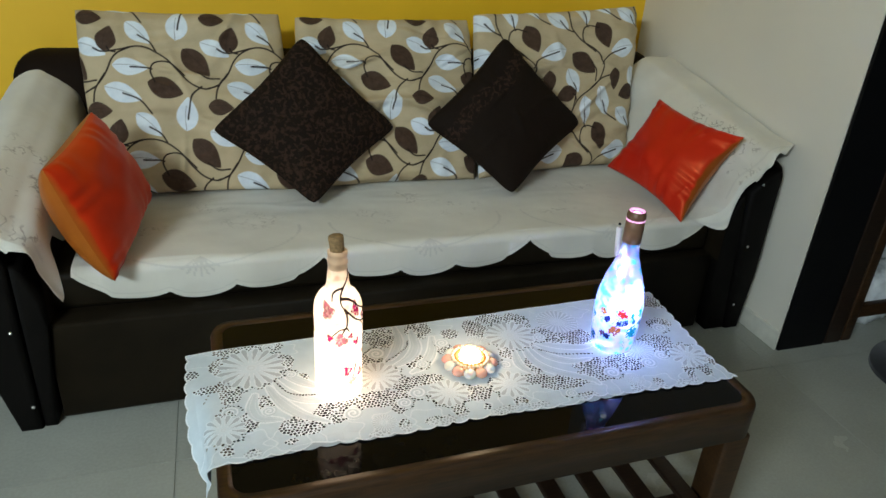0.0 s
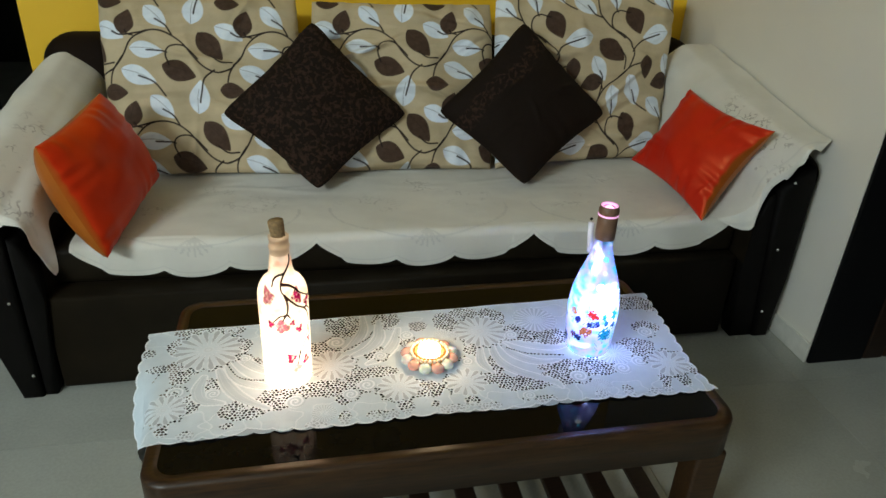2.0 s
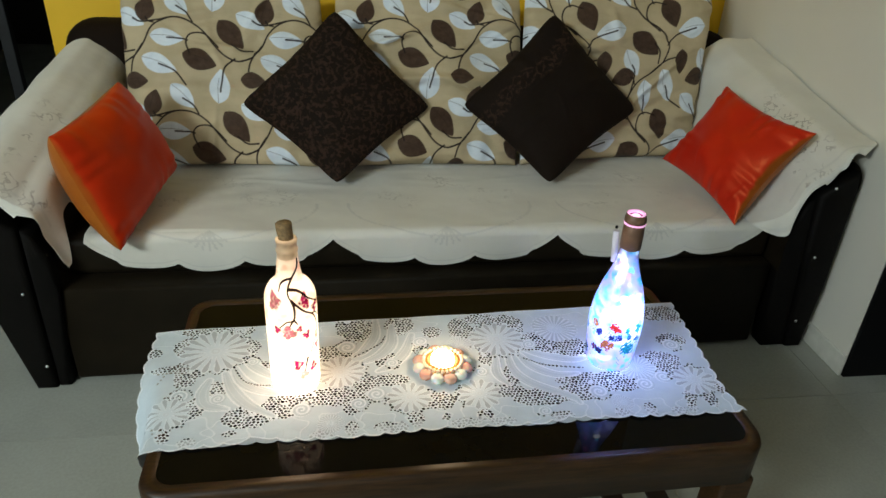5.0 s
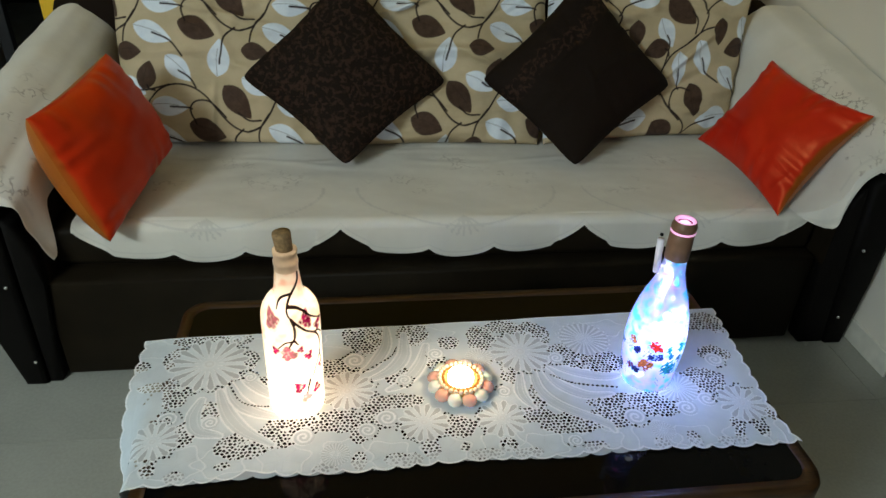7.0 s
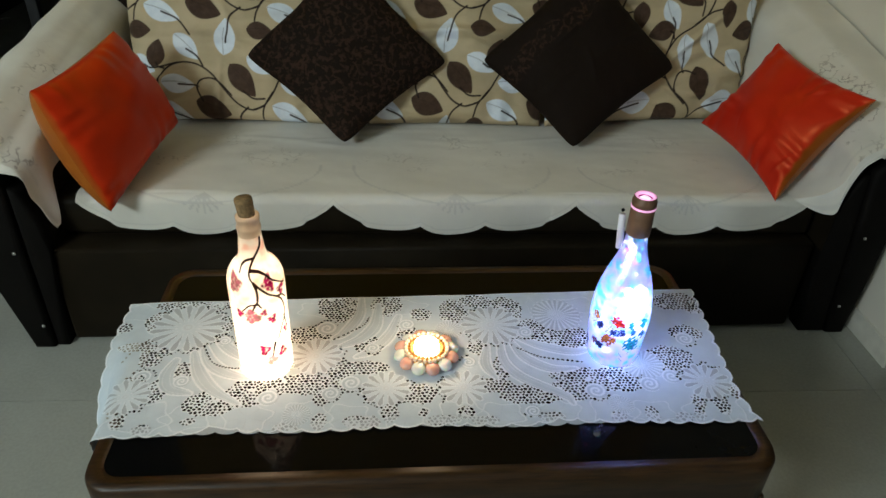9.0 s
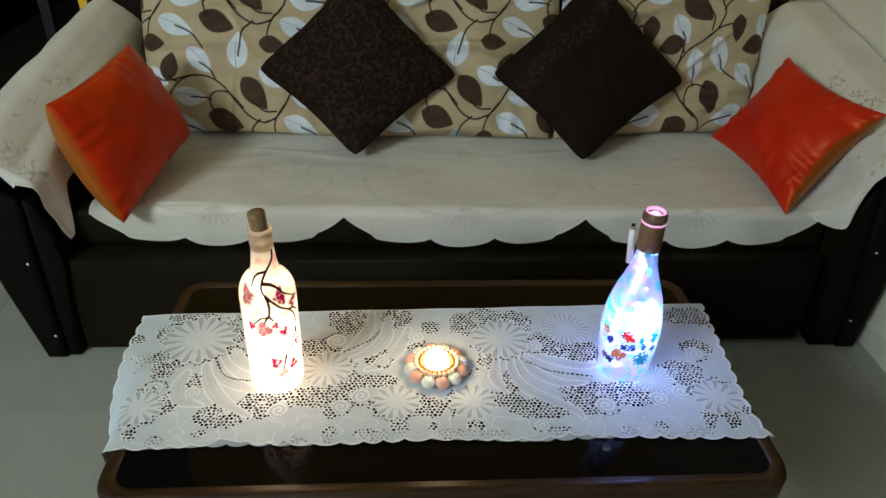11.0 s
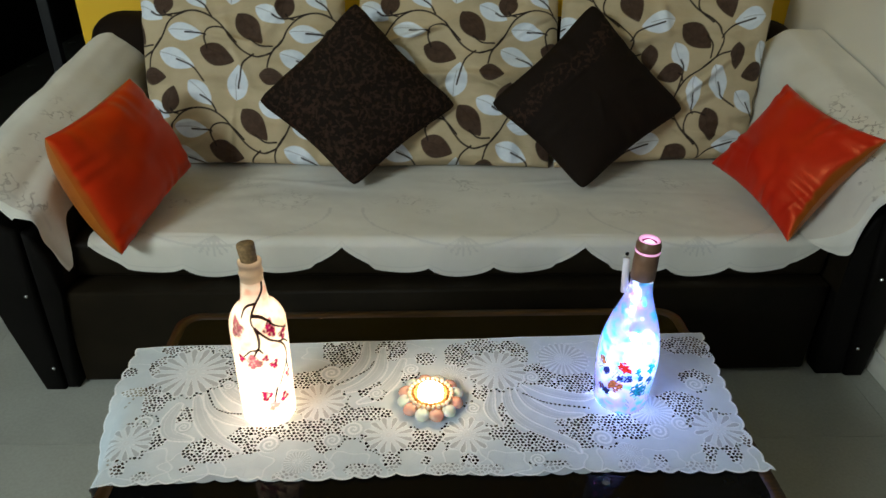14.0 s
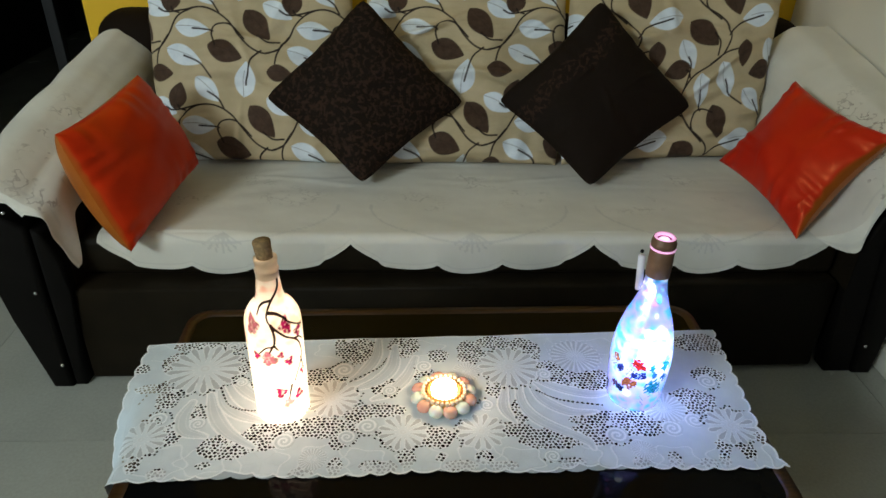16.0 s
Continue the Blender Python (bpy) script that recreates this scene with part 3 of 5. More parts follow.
def arm_cover(arm, side, y0, label):
    """A cotton cover over the roll of an arm: a hem in front, and inside either a hanging corner or a sweep on to the seat."""
    s = 1 if side == "right" else -1
    P = arm_rows(**arm, y0=y0, y1=1.375, inset=0.008, n=130, k=14)
    n, c = P.shape[:2]
    f = np.linspace(0, 1, c)[None]
    g = np.linspace(0, 1, n)[:, None]
    P[..., 2] += 0.0035 * smooth_noise(P[..., 0] * 2, P[..., 1], 22, 11) * (1 - (f - 0.5) ** 2)
    P[..., 0] += 0.0035 * smooth_noise(P[..., 2] * 2, P[..., 1], 25, 12)
    part_way = 0.36    # up to here the cloth hangs down the arm's inner side
    q = np.clip(f / part_way, 0, 1)
    side_ = f < part_way
    k = int(part_way * c)
    x1, x2, z2 = P[:, [int(0.12 * c)], 0], P[:, [k], 0], P[:, [k], 2]
    if s > 0:          # the cloth sweeps down on to the seat
        P[..., 0] = np.where(side_, x1 - 0.006 + (x2 - x1 + 0.006) * q ** 9 - 0.090 * (1 - q) ** 4, P[..., 0])
        P[..., 2] = np.where(side_, 0.418 + (z2 - 0.418) * q ** 1.2, P[..., 2])
        P[..., 1] += 0.050 * (1 - q) ** 3 * np.clip(1 - g / 0.2, 0, 1)
        drop = np.interp(q, [0, 0.15, 0.3, 0.45, 0.6, 0.75, 0.9, 1], [0.002, 0.036, 0.064, 0.083, 0.092, 0.078, 0.026, 0.016])
    else:              # the front corner hangs free, in a fold
        low = 0.478 - 0.096 * np.exp(-((g - 0.008) / 0.055) ** 2) - 0.062 * np.clip((g - 0.20) / 0.12, 0, 1)
        P[..., 2] = np.where(side_, low + (z2 - low) * q, P[..., 2])
        fold = np.exp(-(g / 0.10) ** 2) * (1 - q) ** 1.1
        P[..., 0] = np.where(side_, x1 + 0.006 + (x2 - x1 - 0.006) * q ** 9 + 0.040 * fold - 0.014 * np.sin(q * np.pi) * np.exp(-(g / 0.05) ** 2), P[..., 0])
        drop = np.interp(q, [0, 0.85, 1], [0.003, 0.006, 0.020])
    drop = drop + np.where(side_, 0, 0.010 * np.abs(np.sin(f * np.pi * 6.5 + 0.6)) ** 0.7)
    drop = drop * np.clip((0.62 - f) / 0.14, 0.05, 1)
    sp = np.exp(-((f - 0.38) / 0.13) ** 4) * np.exp(-((g - 0.25) / 0.25) ** 4)
    sp = np.maximum(sp, np.exp(-((f - 0.30) / 0.07) ** 4) * np.exp(-((g - 0.06) / 0.08) ** 4))
    st = (np.abs(g - 0.030) < 0.005) * 0.35 * (f > 0.18)
    att = np.stack([st * np.ones_like(sp), sp, 0 * sp], -1)
    rows = np.linspace(0, 1, 10)[:, None]
    H = np.repeat(P[:1], 10, 0)
    H[..., 2] -= rows * drop
    H[..., 1] -= 0.007 * np.sin(rows * np.pi / 2) + 0.003 * rows * np.sin(f * 40)
    hem_att = np.zeros(H.shape)
    hem_att[..., 0] = (np.abs(rows - 0.72) < 0.06) * 0.25
    if s > 0:          # by the wall the cover ends along the top of the arm
        end = int(0.68 * c)
        reach = np.clip((f - 0.48) / (f[0, end] - 0.48), 0, 1) ** 2 * np.clip(g / 0.04, 0, 1)
        P[..., 0] += (1.197 - P[..., 0]) * reach
        P[..., 2] += (P[:, [int(0.55 * c)], 2] + 0.004 - P[..., 2]) * reach + 0.022 * np.clip((f - 0.40) / 0.2, 0, 1) * np.exp(-(g / 0.10) ** 2)
        H = H - H[:1] + P[:1]
        P, att, H, hem_att = P[:, :end], att[:, :end], H[:, :end], hem_att[:, :end]
    ob = thing("arm_cover", pose(0, 0, 0), label, "sofa cover", "covers on the sofa arms")
    part("scalloped_hem", grid_mesh("scalloped_hem", H, M_THROW, attrs={"stitch": hem_att}), M_THROW, ob)
    part("draped_sheet", grid_mesh("draped_sheet", P, M_THROW, attrs={"stitch": att}), M_THROW, ob)
    return ob


arm_cover(ARM_L, "left", 0.578, "cream embroidered cotton cover draped over the sofa arm by the passage")
arm_cover(ARM_R, "right", 0.614, "cream embroidered cotton cover draped over the sofa arm by the wall")


# ---- cushions ----
def pillow_points(corners, thick, n, pinch=0.06, pinch_u=None, sharp=0.5, flat=0.0, seed=1, wrinkle=0.004, rear=0.75, ridges=0, tall=0.004, lie=0.0, pucker=0.0, round_off=0.045):
    """Front and back of a stuffed pillow over four corners (in order round it): arrays of points, and the side lengths."""
    a, b, c, d = [np.array(p, float) for p in corners]
    nrm = np.cross(b - a, d - a)
    nrm /= np.linalg.norm(nrm)
    u = np.linspace(-1, 1, n)
    V, U = np.meshgrid(u, u, indexing="ij")
    blunt = 1 - round_off * (U * V) ** 6
    Up = U * (1 - (pinch if pinch_u is None else pinch_u) * (1 - V ** 2)) * blunt
    Vp = V * (1 - pinch * (1 - U ** 2)) * blunt
    w = [((1 - Up) * (1 - Vp))[..., None] / 4, ((1 + Up) * (1 - Vp))[..., None] / 4, ((1 + Up) * (1 + Vp))[..., None] / 4, ((1 - Up) * (1 + Vp))[..., None] / 4]
    base = w[0] * a + w[1] * b + w[2] * c + w[3] * d
    h = np.clip((1 - np.abs(U) ** (2.4 + flat)) * (1 - np.abs(V) ** (2.4 + flat)), 0, 1) ** sharp
    wr = wrinkle * smooth_noise(U * 1.5, V * 1.5, 4, seed) * h
    rs = np.random.RandomState(seed + 100)
    for k in range(ridges):
        cu, cv, ang = rs.uniform(-0.9, 0.9), rs.uniform(-0.9, 0.9), lie + rs.normal(0, 0.3)
        if not lie and rs.rand() < 0.4:
            ang = math.atan2(cv, cu)
        du, dv = (U - cu) * math.cos(ang) + (V - cv) * math.sin(ang), -(U - cu) * math.sin(ang) + (V - cv) * math.cos(ang)
        dv = dv + 0.12 * du ** 2 * rs.uniform(-1, 1)
        wr = wr + tall * rs.uniform(-0.6, 1) * np.exp(-(dv / rs.uniform(0.025, 0.06)) ** 2 - (du / rs.uniform(0.2, 0.5)) ** 2) * h
    # seam puckers running in from the edges
    for A, B, ph in ((U, V, 0.0), (V, U, 2.1)):
        e = 1 - np.abs(A)
        wr = wr + pucker * np.sin(B * 17 + ph + seed + np.sign(A) + 2.5 * np.sin(B * 5 + seed)) * np.exp(-e / 0.22) * h ** 0.6
    return base + nrm * (thick * h + wr)[..., None], base - nrm * (rear * thick * h)[..., None], U, V


def pillow(name, corners, thick, material, label, category, group="", n=60, back_material=None, attrs=None, piping=None, piping_label="", **shape):
    F, B, U, V = pillow_points(corners, thick, n, **shape)
    ob = thing(name, pose(0, 0, 0), label, category, group)
    part("front_cover", grid_mesh("front_cover", F, material, attrs=attrs(U, V) if attrs else None), material, ob)
    k = 3 if n > 200 else 1
    part("back_cover", grid_mesh("back_cover", B[::k, ::k][:, ::-1], back_material or material, attrs=attrs(U[::k, ::k], V[::k, ::k]) if attrs and not back_material else None), material, ob)
    if piping:
        rim = [tuple(F[0, i]) for i in range(0, n)] + [tuple(F[i, -1]) for i in range(1, n)] + [tuple(F[-1, i]) for i in range(n - 2, -1, -1)] + [tuple(F[i, 0]) for i in range(n - 2, 0, -1)]
        part("piping", tube(rim[::2] + [rim[0]], 0.0035, 6), piping, ob, piping_label)
    return ob


# the repeat of the leaf print, in metres: leaves as x, y, angle, length, width; stems as lines
CELL_W, CELL_H = 0.348, 0.275
DARK_LEAVES = [(0.078, 0.068, 72, 0.072, 0.050), (0.322, 0.140, -52, 0.102, 0.058), (0.227, 0.218, -20, 0.092, 0.056), (0.032, 0.277, -5, 0.068, 0.044)]
PALE_LEAVES = [(0.166, 0.049, -48, 0.084, 0.048), (0.279, 0.020, 80, 0.090, 0.056), (0.032, 0.097, -28, 0.084, 0.046), (0.136, 0.153, -6, 0.088, 0.046), (0.106, 0.230, -22, 0.096, 0.050)]
STEMS = [[(-0.006, 0.221), (0.032, 0.208), (0.064, 0.172), (0.096, 0.120), (0.143, 0.094), (0.195, 0.098), (0.240, 0.130), (0.275, 0.178), (0.305, 0.208), (0.342, 0.221), (0.380, 0.208)],
         [(0.285, 0.182), (0.245, 0.140), (0.205, 0.140), (0.190, 0.165), (0.200, 0.200)], [(0.166, 0.055), (0.195, 0.075), (0.210, 0.102)],
         [(0.106, 0.230), (0.150, 0.250), (0.178, 0.290)], [(0.330, 0.214), (0.300, 0.240), (0.285, 0.286), (0.279, 0.310)], [(0.140, 0.094), (0.095, 0.105), (0.060, 0.108), (0.040, 0.098)],
         [(0.062, 0.172), (0.030, 0.215), (0.020, 0.250)], [(0.136, 0.153), (0.180, 0.156), (0.195, 0.160)], [(0.078, 0.095), (0.085, 0.106), (0.100, 0.110)],
         [(0.322, 0.170), (0.350, 0.190), (0.385, 0.190)]]


def leaf_print(X, Y):
    """Dark leaves, pale leaves and stems of the print at points in metres."""
    dark, pale, stem = np.zeros(X.shape), np.zeros(X.shape), np.zeros(X.shape)
    x, y = np.mod(X, CELL_W), np.mod(Y, CELL_H)
    soft = 0.0016
    for ox in (-CELL_W, 0, CELL_W):
        for oy in (-CELL_H, 0, CELL_H):
            for leaves, out in ((DARK_LEAVES, dark), (PALE_LEAVES, pale)):
                for lx, ly, ang, ln, wd in leaves:
                    ln, wd = 1.12 * ln, 1.12 * wd
                    ca, sa = math.cos(radians(ang)), math.sin(radians(ang))
                    dx, dy = x - lx - ox, y - ly - oy
                    u, v = (dx * ca - dy * sa) / (ln / 2), dx * sa + dy * ca
                    half = wd / 2 * np.clip(1 - np.abs(u) ** 1.9, 0, 1) ** 0.8 * (1 - 0.28 * u)
                    np.maximum(out, np.clip((half - np.abs(v)) / soft + 0.5, 0, 1) * (np.abs(u) < 1), out=out)
                    vein = np.clip((0.0007 - np.abs(v + 0.006 * (1 - u * u))) / soft + 0.5, 0, 1) * (np.abs(u + 0.25) < 0.72)
                    np.maximum(stem, vein * (0.75 if leaves is PALE_LEAVES else 0.5), out=stem)
            for line in STEMS:
                d, _ = near_line(x - ox, y - oy, curve_points(line, 4))
                np.maximum(stem, np.clip((0.0025 - d) / soft + 0.5, 0, 1), out=stem)
    return np.stack([dark, pale, stem], -1)


def printed(w, h, ox, oy, turned=False):
    def at(U, V):
        X, Y = (U + 1) / 2 * w + ox, (1 - V) / 2 * h + oy
        return {"print": leaf_print(Y, X) if turned else leaf_print(X, Y)}
    return at


BACKS = [([(-0.865, 1.130, 0.412), (-0.290, 1.112, 0.412), (-0.302, 1.385, 0.915), (-0.900, 1.385, 0.918)], printed(0.60, 0.55, 0.340, 0.247), "beige back cushion with brown and white leaf print, by the passage"),
         ([(-0.265, 1.112, 0.412), (0.320, 1.115, 0.412), (0.348, 1.390, 0.905), (-0.252, 1.390, 0.905)], printed(0.60, 0.55, 0.330, 0.265), "beige back cushion with brown and white leaf print, mid sofa"),
         ([(0.335, 1.118, 0.412), (0.948, 1.195, 0.412), (1.010, 1.390, 0.964), (0.362, 1.375, 0.925)], printed(0.63, 0.55, 0.03, 0.124, True), "beige back cushion with leaf print, its stems upright")]
for corners, pattern, label in BACKS:
    pillow("back_cushion", corners, 0.072, M_PRINT, label, "cushion", "printed back cushions", n=301, attrs=pattern, pinch=0.034, pinch_u=-0.012, sharp=0.42, flat=2.0, seed=len(label), wrinkle=0.012, ridges=30, tall=0.014, round_off=0.005, pucker=0.007)

pillow("throw_pillow", [(-0.258, 0.935, 0.418), (0.048, 1.130, 0.603), (-0.254, 1.190, 0.894), (-0.550, 1.110, 0.618)], 0.068, M_DAMASK,
       "dark brown damask throw pillow standing on its corner", "pillow", "brown throw pillows", pinch=0.10, n=80, seed=5, ridges=12, tall=0.006, round_off=0.075, pucker=0.004)


def band_at(U, V):
    d = np.abs(V - 0.52 + 0.05 * np.sin(5 * U))
    b = np.clip((0.17 - d) / 0.06, 0, 1) + 0.06
    return {"band": np.stack([b, b, b], -1)}


pillow("throw_pillow", [(0.382, 0.920, 0.418), (0.722, 1.130, 0.596), (0.412, 1.195, 0.898), (0.115, 1.105, 0.618)], 0.068, M_DAMASK_BAND,
       "dark brown throw pillow with a woven flower band, on its corner", "pillow", "brown throw pillows", pinch=0.10, n=80, seed=6, ridges=12, tall=0.006, round_off=0.075, pucker=0.004, attrs=band_at)



def amber_side(along_u, reach):
    """The amber panel that wraps one edge of a satin pillow, widest midway along it."""
    def at(U, V):
        a, b = (U, V) if along_u else (V, U)
        m = np.clip((reach * (1 - b ** 2) ** 0.7 - (a + 1)) / 0.03 + 0.5, 0, 1)
        return {"side": np.stack([m, m, m], -1)}
    return at


def grown(corners, k):
    """The corners moved out from their middle."""
    m = [sum(c[i] for c in corners) / 4 for i in range(3)]
    return [tuple(m[i] + k * (c[i] - m[i]) for i in range(3)) for c in corners]


pillow("satin_pillow", grown([(-0.782, 0.610, 0.404), (-0.717, 0.990, 0.466), (-0.835, 0.990, 0.715), (-0.889, 0.620, 0.692)], 1.005), 0.058, M_ORANGE,
       "orange satin pillow with amber sides leaning on the sofa arm", "pillow", "satin pillows", pinch=0.075, pinch_u=-0.045, sharp=0.46, n=110, seed=17, rear=1.75, back_material=M_PIPING, wrinkle=0.006, pucker=0.0045, round_off=0.0, attrs=amber_side(True, 0.025))
pillow("satin_pillow", grown([(0.851, 0.660, 0.413), (1.028, 0.680, 0.677), (0.938, 1.020, 0.709), (0.778, 1.020, 0.472)], 1.005), 0.056, M_RED,
       "red-orange satin pillow with amber sides leaning on the sofa arm", "pillow", "satin pillows", pinch=0.120, sharp=0.46, n=110, seed=8, rear=1.5, back_material=M_PIPING, wrinkle=0.008, ridges=5, tall=0.0050, pucker=0.0065, round_off=0.0, attrs=amber_side(False, 0.05))

# ---- coffee table ----
TX0, TX1, TY0, TY1, TZ = -0.512, 0.517, -0.270, 0.268, 0.426
table = thing("coffee_table", pose(-0.048, 0.081, 0, 0, 0, 0.9), "brown wooden coffee table with black glass top and slatted shelf", "table")


def ring_prism(outer, inner, z0, z1):
    bm = bmesh.new()
    n = len(outer)
    rings = [[bm.verts.new((x, y, z)) for x, y in o] for o, z in ((outer, z0), (outer, z1 - 0.008), ([(x * 0.994, y * 0.99) for x, y in outer], z1), (inner, z1), (inner, z0))]
    rings.append(rings[0])
    for a, b in zip(rings, rings[1:]):
        for i in range(n):
            bm.faces.new((a[i], a[(i + 1) % n], b[(i + 1) % n], b[i]))
    return bm


part("top_frame", ring_prism(round_rect(TX0, TX1, TY0, TY1, 0.045), round_rect(TX0 + 0.024, TX1 - 0.024, TY0 + 0.024, TY1 - 0.024, 0.030), TZ - 0.078, TZ), M_WOOD, table, "brown polished wooden rim with rounded corners")
part("glass_top", prism(round_rect(TX0 + 0.0245, TX1 - 0.0245, TY0 + 0.0245, TY1 - 0.0245, 0.030), TZ - 0.016, TZ - 0.0008), M_GLASS_TOP, table, "black glossy glass inset", smooth=False)
for y in (TY0 + 0.014, TY1 - 0.034):
    part("apron", box(TX0 + 0.05, TX1 - 0.05, y + 0.012, y + 0.032, TZ - 0.100, TZ - 0.020, 0.003, 2), M_WOOD, table)
for x in (TX0 + 0.014, TX1 - 0.034):
    part("apron", box(x, x + 0.020, TY0 + 0.05, TY1 - 0.05, TZ - 0.100, TZ - 0.020, 0.003, 2), M_WOOD, table)
for x in (TX0 + 0.006, TX1 - 0.066):
    for y in (TY0 + 0.006, TY1 - 0.066):
        part("leg", box(x, x + 0.060, y, y + 0.060, 0.0, TZ - 0.076, 0.008, 3), M_WOOD, table)
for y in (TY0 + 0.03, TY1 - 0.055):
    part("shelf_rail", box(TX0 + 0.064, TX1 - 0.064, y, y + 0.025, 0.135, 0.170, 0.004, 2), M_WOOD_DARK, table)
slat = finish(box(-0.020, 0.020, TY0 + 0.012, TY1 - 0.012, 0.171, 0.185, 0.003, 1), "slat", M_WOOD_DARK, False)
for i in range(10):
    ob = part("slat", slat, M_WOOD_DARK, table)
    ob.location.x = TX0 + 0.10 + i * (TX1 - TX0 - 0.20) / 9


# ---- lace runner ----
FLOWERS = [(-0.487, 0.154, 0.070, 16), (-0.543, -0.017, 0.042, 12), (-0.250, 0.074, 0.048, 14), (-0.128, -0.006, 0.043, 12), (0.0, -0.006, 0.043, 12), (0.063, 0.156, 0.059, 15), (0.417, 0.002, 0.045, 12)]
SWOOPS = [([(-0.459, 0.085), (-0.440, 0.036), (-0.410, -0.004), (-0.363, -0.036)], 0.013), ([(-0.447, 0.104), (-0.428, 0.063), (-0.396, 0.035), (-0.346, 0.018)], 0.013), ([(-0.428, 0.122), (-0.398, 0.092), (-0.363, 0.063)], 0.012), ([(-0.485, 0.067), (-0.491, 0.030), (-0.479, 0.0), (-0.444, -0.012)], 0.013),
          ([(-0.179, 0.235), (-0.182, 0.183), (-0.205, 0.135), (-0.224, 0.120)], 0.011), ([(-0.146, 0.217), (-0.150, 0.158), (-0.174, 0.119), (-0.212, 0.097)], 0.013), ([(-0.108, 0.183), (-0.123, 0.131), (-0.153, 0.088), (-0.181, 0.071)], 0.012),
          ([(0.050, 0.098), (0.043, 0.049), (0.059, 0.012)], 0.010), ([(0.075, 0.108), (0.077, 0.056), (0.103, 0.016), (0.167, -0.027), (0.177, -0.046)], 0.011), ([(0.096, 0.108), (0.115, 0.067), (0.155, 0.038), (0.199, 0.037)], 0.011), ([(0.108, 0.119), (0.150, 0.096), (0.199, 0.081), (0.236, 0.086)], 0.011)]
SPIRALS = [(-0.414, 0.117, 0.013), (-0.237, 0.148, 0.020), (-0.186, 0.008, 0.018), (-0.218, -0.016, 0.016), (-0.317, -0.024, 0.018), (-0.529, 0.027, 0.017), (-0.463, 0.016, 0.014), (-0.092, 0.158, 0.016), (-0.153, 0.093, 0.014), (0.125, 0.134, 0.015),
           (0.014, 0.055, 0.014), (0.221, -0.018, 0.019), (0.317, -0.003, 0.018), (0.360, 0.014, 0.017), (0.418, 0.112, 0.018), (0.109, -0.060, 0.013), (-0.449, 0.218, 0.015)]
FANS = [(-0.267, -0.062, 0.024), (-0.015, 0.141, 0.027), (0.256, -0.050, 0.021), (0.317, 0.045, 0.040), (0.192, 0.185, 0.050)]
# open net between the figures, as ovals
NET_A = [(-0.533, 0.221, 0.023, 0.017), (-0.464, 0.215, 0.042, 0.016), (-0.549, 0.167, 0.015, 0.023), (-0.419, 0.161, 0.014, 0.022), (-0.397, 0.099, 0.014, 0.015), (-0.528, 0.079, 0.019, 0.026), (-0.564, 0.101, 0.028, 0.008), (-0.605, 0.155, 0.020, 0.010),
         (-0.496, -0.002, 0.014, 0.026), (-0.407, -0.036, 0.045, 0.022), (-0.349, -0.015, 0.041, 0.026), (-0.298, 0.002, 0.078, 0.016), (-0.539, -0.074, 0.009, 0.010), (-0.497, -0.088, 0.013, 0.007), (-0.431, -0.073, 0.010, 0.004), (-0.468, 0.037, 0.013, 0.022), (-0.270, 0.128, 0.042, 0.020)]
NET_B = [(-0.232, 0.218, 0.026, 0.042), (-0.207, 0.201, 0.027, 0.031), (-0.262, 0.006, 0.050, 0.020), (-0.231, -0.027, 0.011, 0.014), (-0.231, -0.076, 0.009, 0.014), (-0.281, -0.088, 0.017, 0.007), (-0.130, 0.217, 0.027, 0.032), (-0.066, 0.186, 0.018, 0.014),
         (-0.006, 0.195, 0.022, 0.034), (0.040, 0.230, 0.031, 0.016), (0.098, 0.203, 0.030, 0.035), (-0.170, 0.043, 0.046, 0.014), (-0.204, 0.025, 0.016, 0.024), (-0.071, -0.019, 0.025, 0.020), (-0.165, -0.078, 0.026, 0.010), (-0.121, -0.061, 0.011, 0.016)]
NET_C = [(0.0, -0.061, 0.012, 0.012), (-0.037, -0.078, 0.027, 0.008), (0.030, -0.079, 0.018, 0.008), (-0.068, -0.062, 0.006, 0.006), (0.033, 0.093, 0.016, 0.018), (-0.163, 0.104, 0.025, 0.018), (-0.093, 0.134, 0.016, 0.016), (0.186, 0.119, 0.060, 0.032), (0.153, 0.144, 0.038, 0.026),
         (0.072, 0.042, 0.013, 0.026), (0.057, -0.002, 0.028, 0.014), (0.116, -0.022, 0.056, 0.021), (0.188, -0.014, 0.043, 0.026), (0.257, 0.011, 0.074, 0.028)]
NET_D = [(0.191, 0.022, 0.044, 0.011), (0.433, 0.225, 0.046, 0.025), (0.465, 0.200, 0.015, 0.012), (0.368, 0.062, 0.043, 0.026), (0.424, 0.128, 0.030, 0.021), (0.468, -0.022, 0.017, 0.018), (0.424, -0.054, 0.010, 0.017), (0.386, -0.044, 0.008, 0.012),
         (0.353, -0.078, 0.013, 0.008), (0.245, -0.076, 0.010, 0.009), (0.301, -0.073, 0.009, 0.016), (0.138, -0.074, 0.018, 0.007), (0.378, -0.073, 0.007, 0.011)]
EYELETS = [[(-0.447, 0.104), (-0.425, 0.063), (-0.398, 0.048), (-0.370, 0.046)], [(-0.224, 0.116), (-0.175, 0.154), (-0.161, 0.183)], [(0.104, 0.092), (0.145, 0.067), (0.213, 0.053)], [(-0.576, 0.066), (-0.559, 0.101), (-0.539, 0.116)]]


def front_edge(X):
    """Where the runner's front hem lies, without its lobes."""
    return -0.0965 + 0.012 * np.clip((X + 0.5) / 0.5, 0, 1) - 0.002 * np.sin(X * 21)


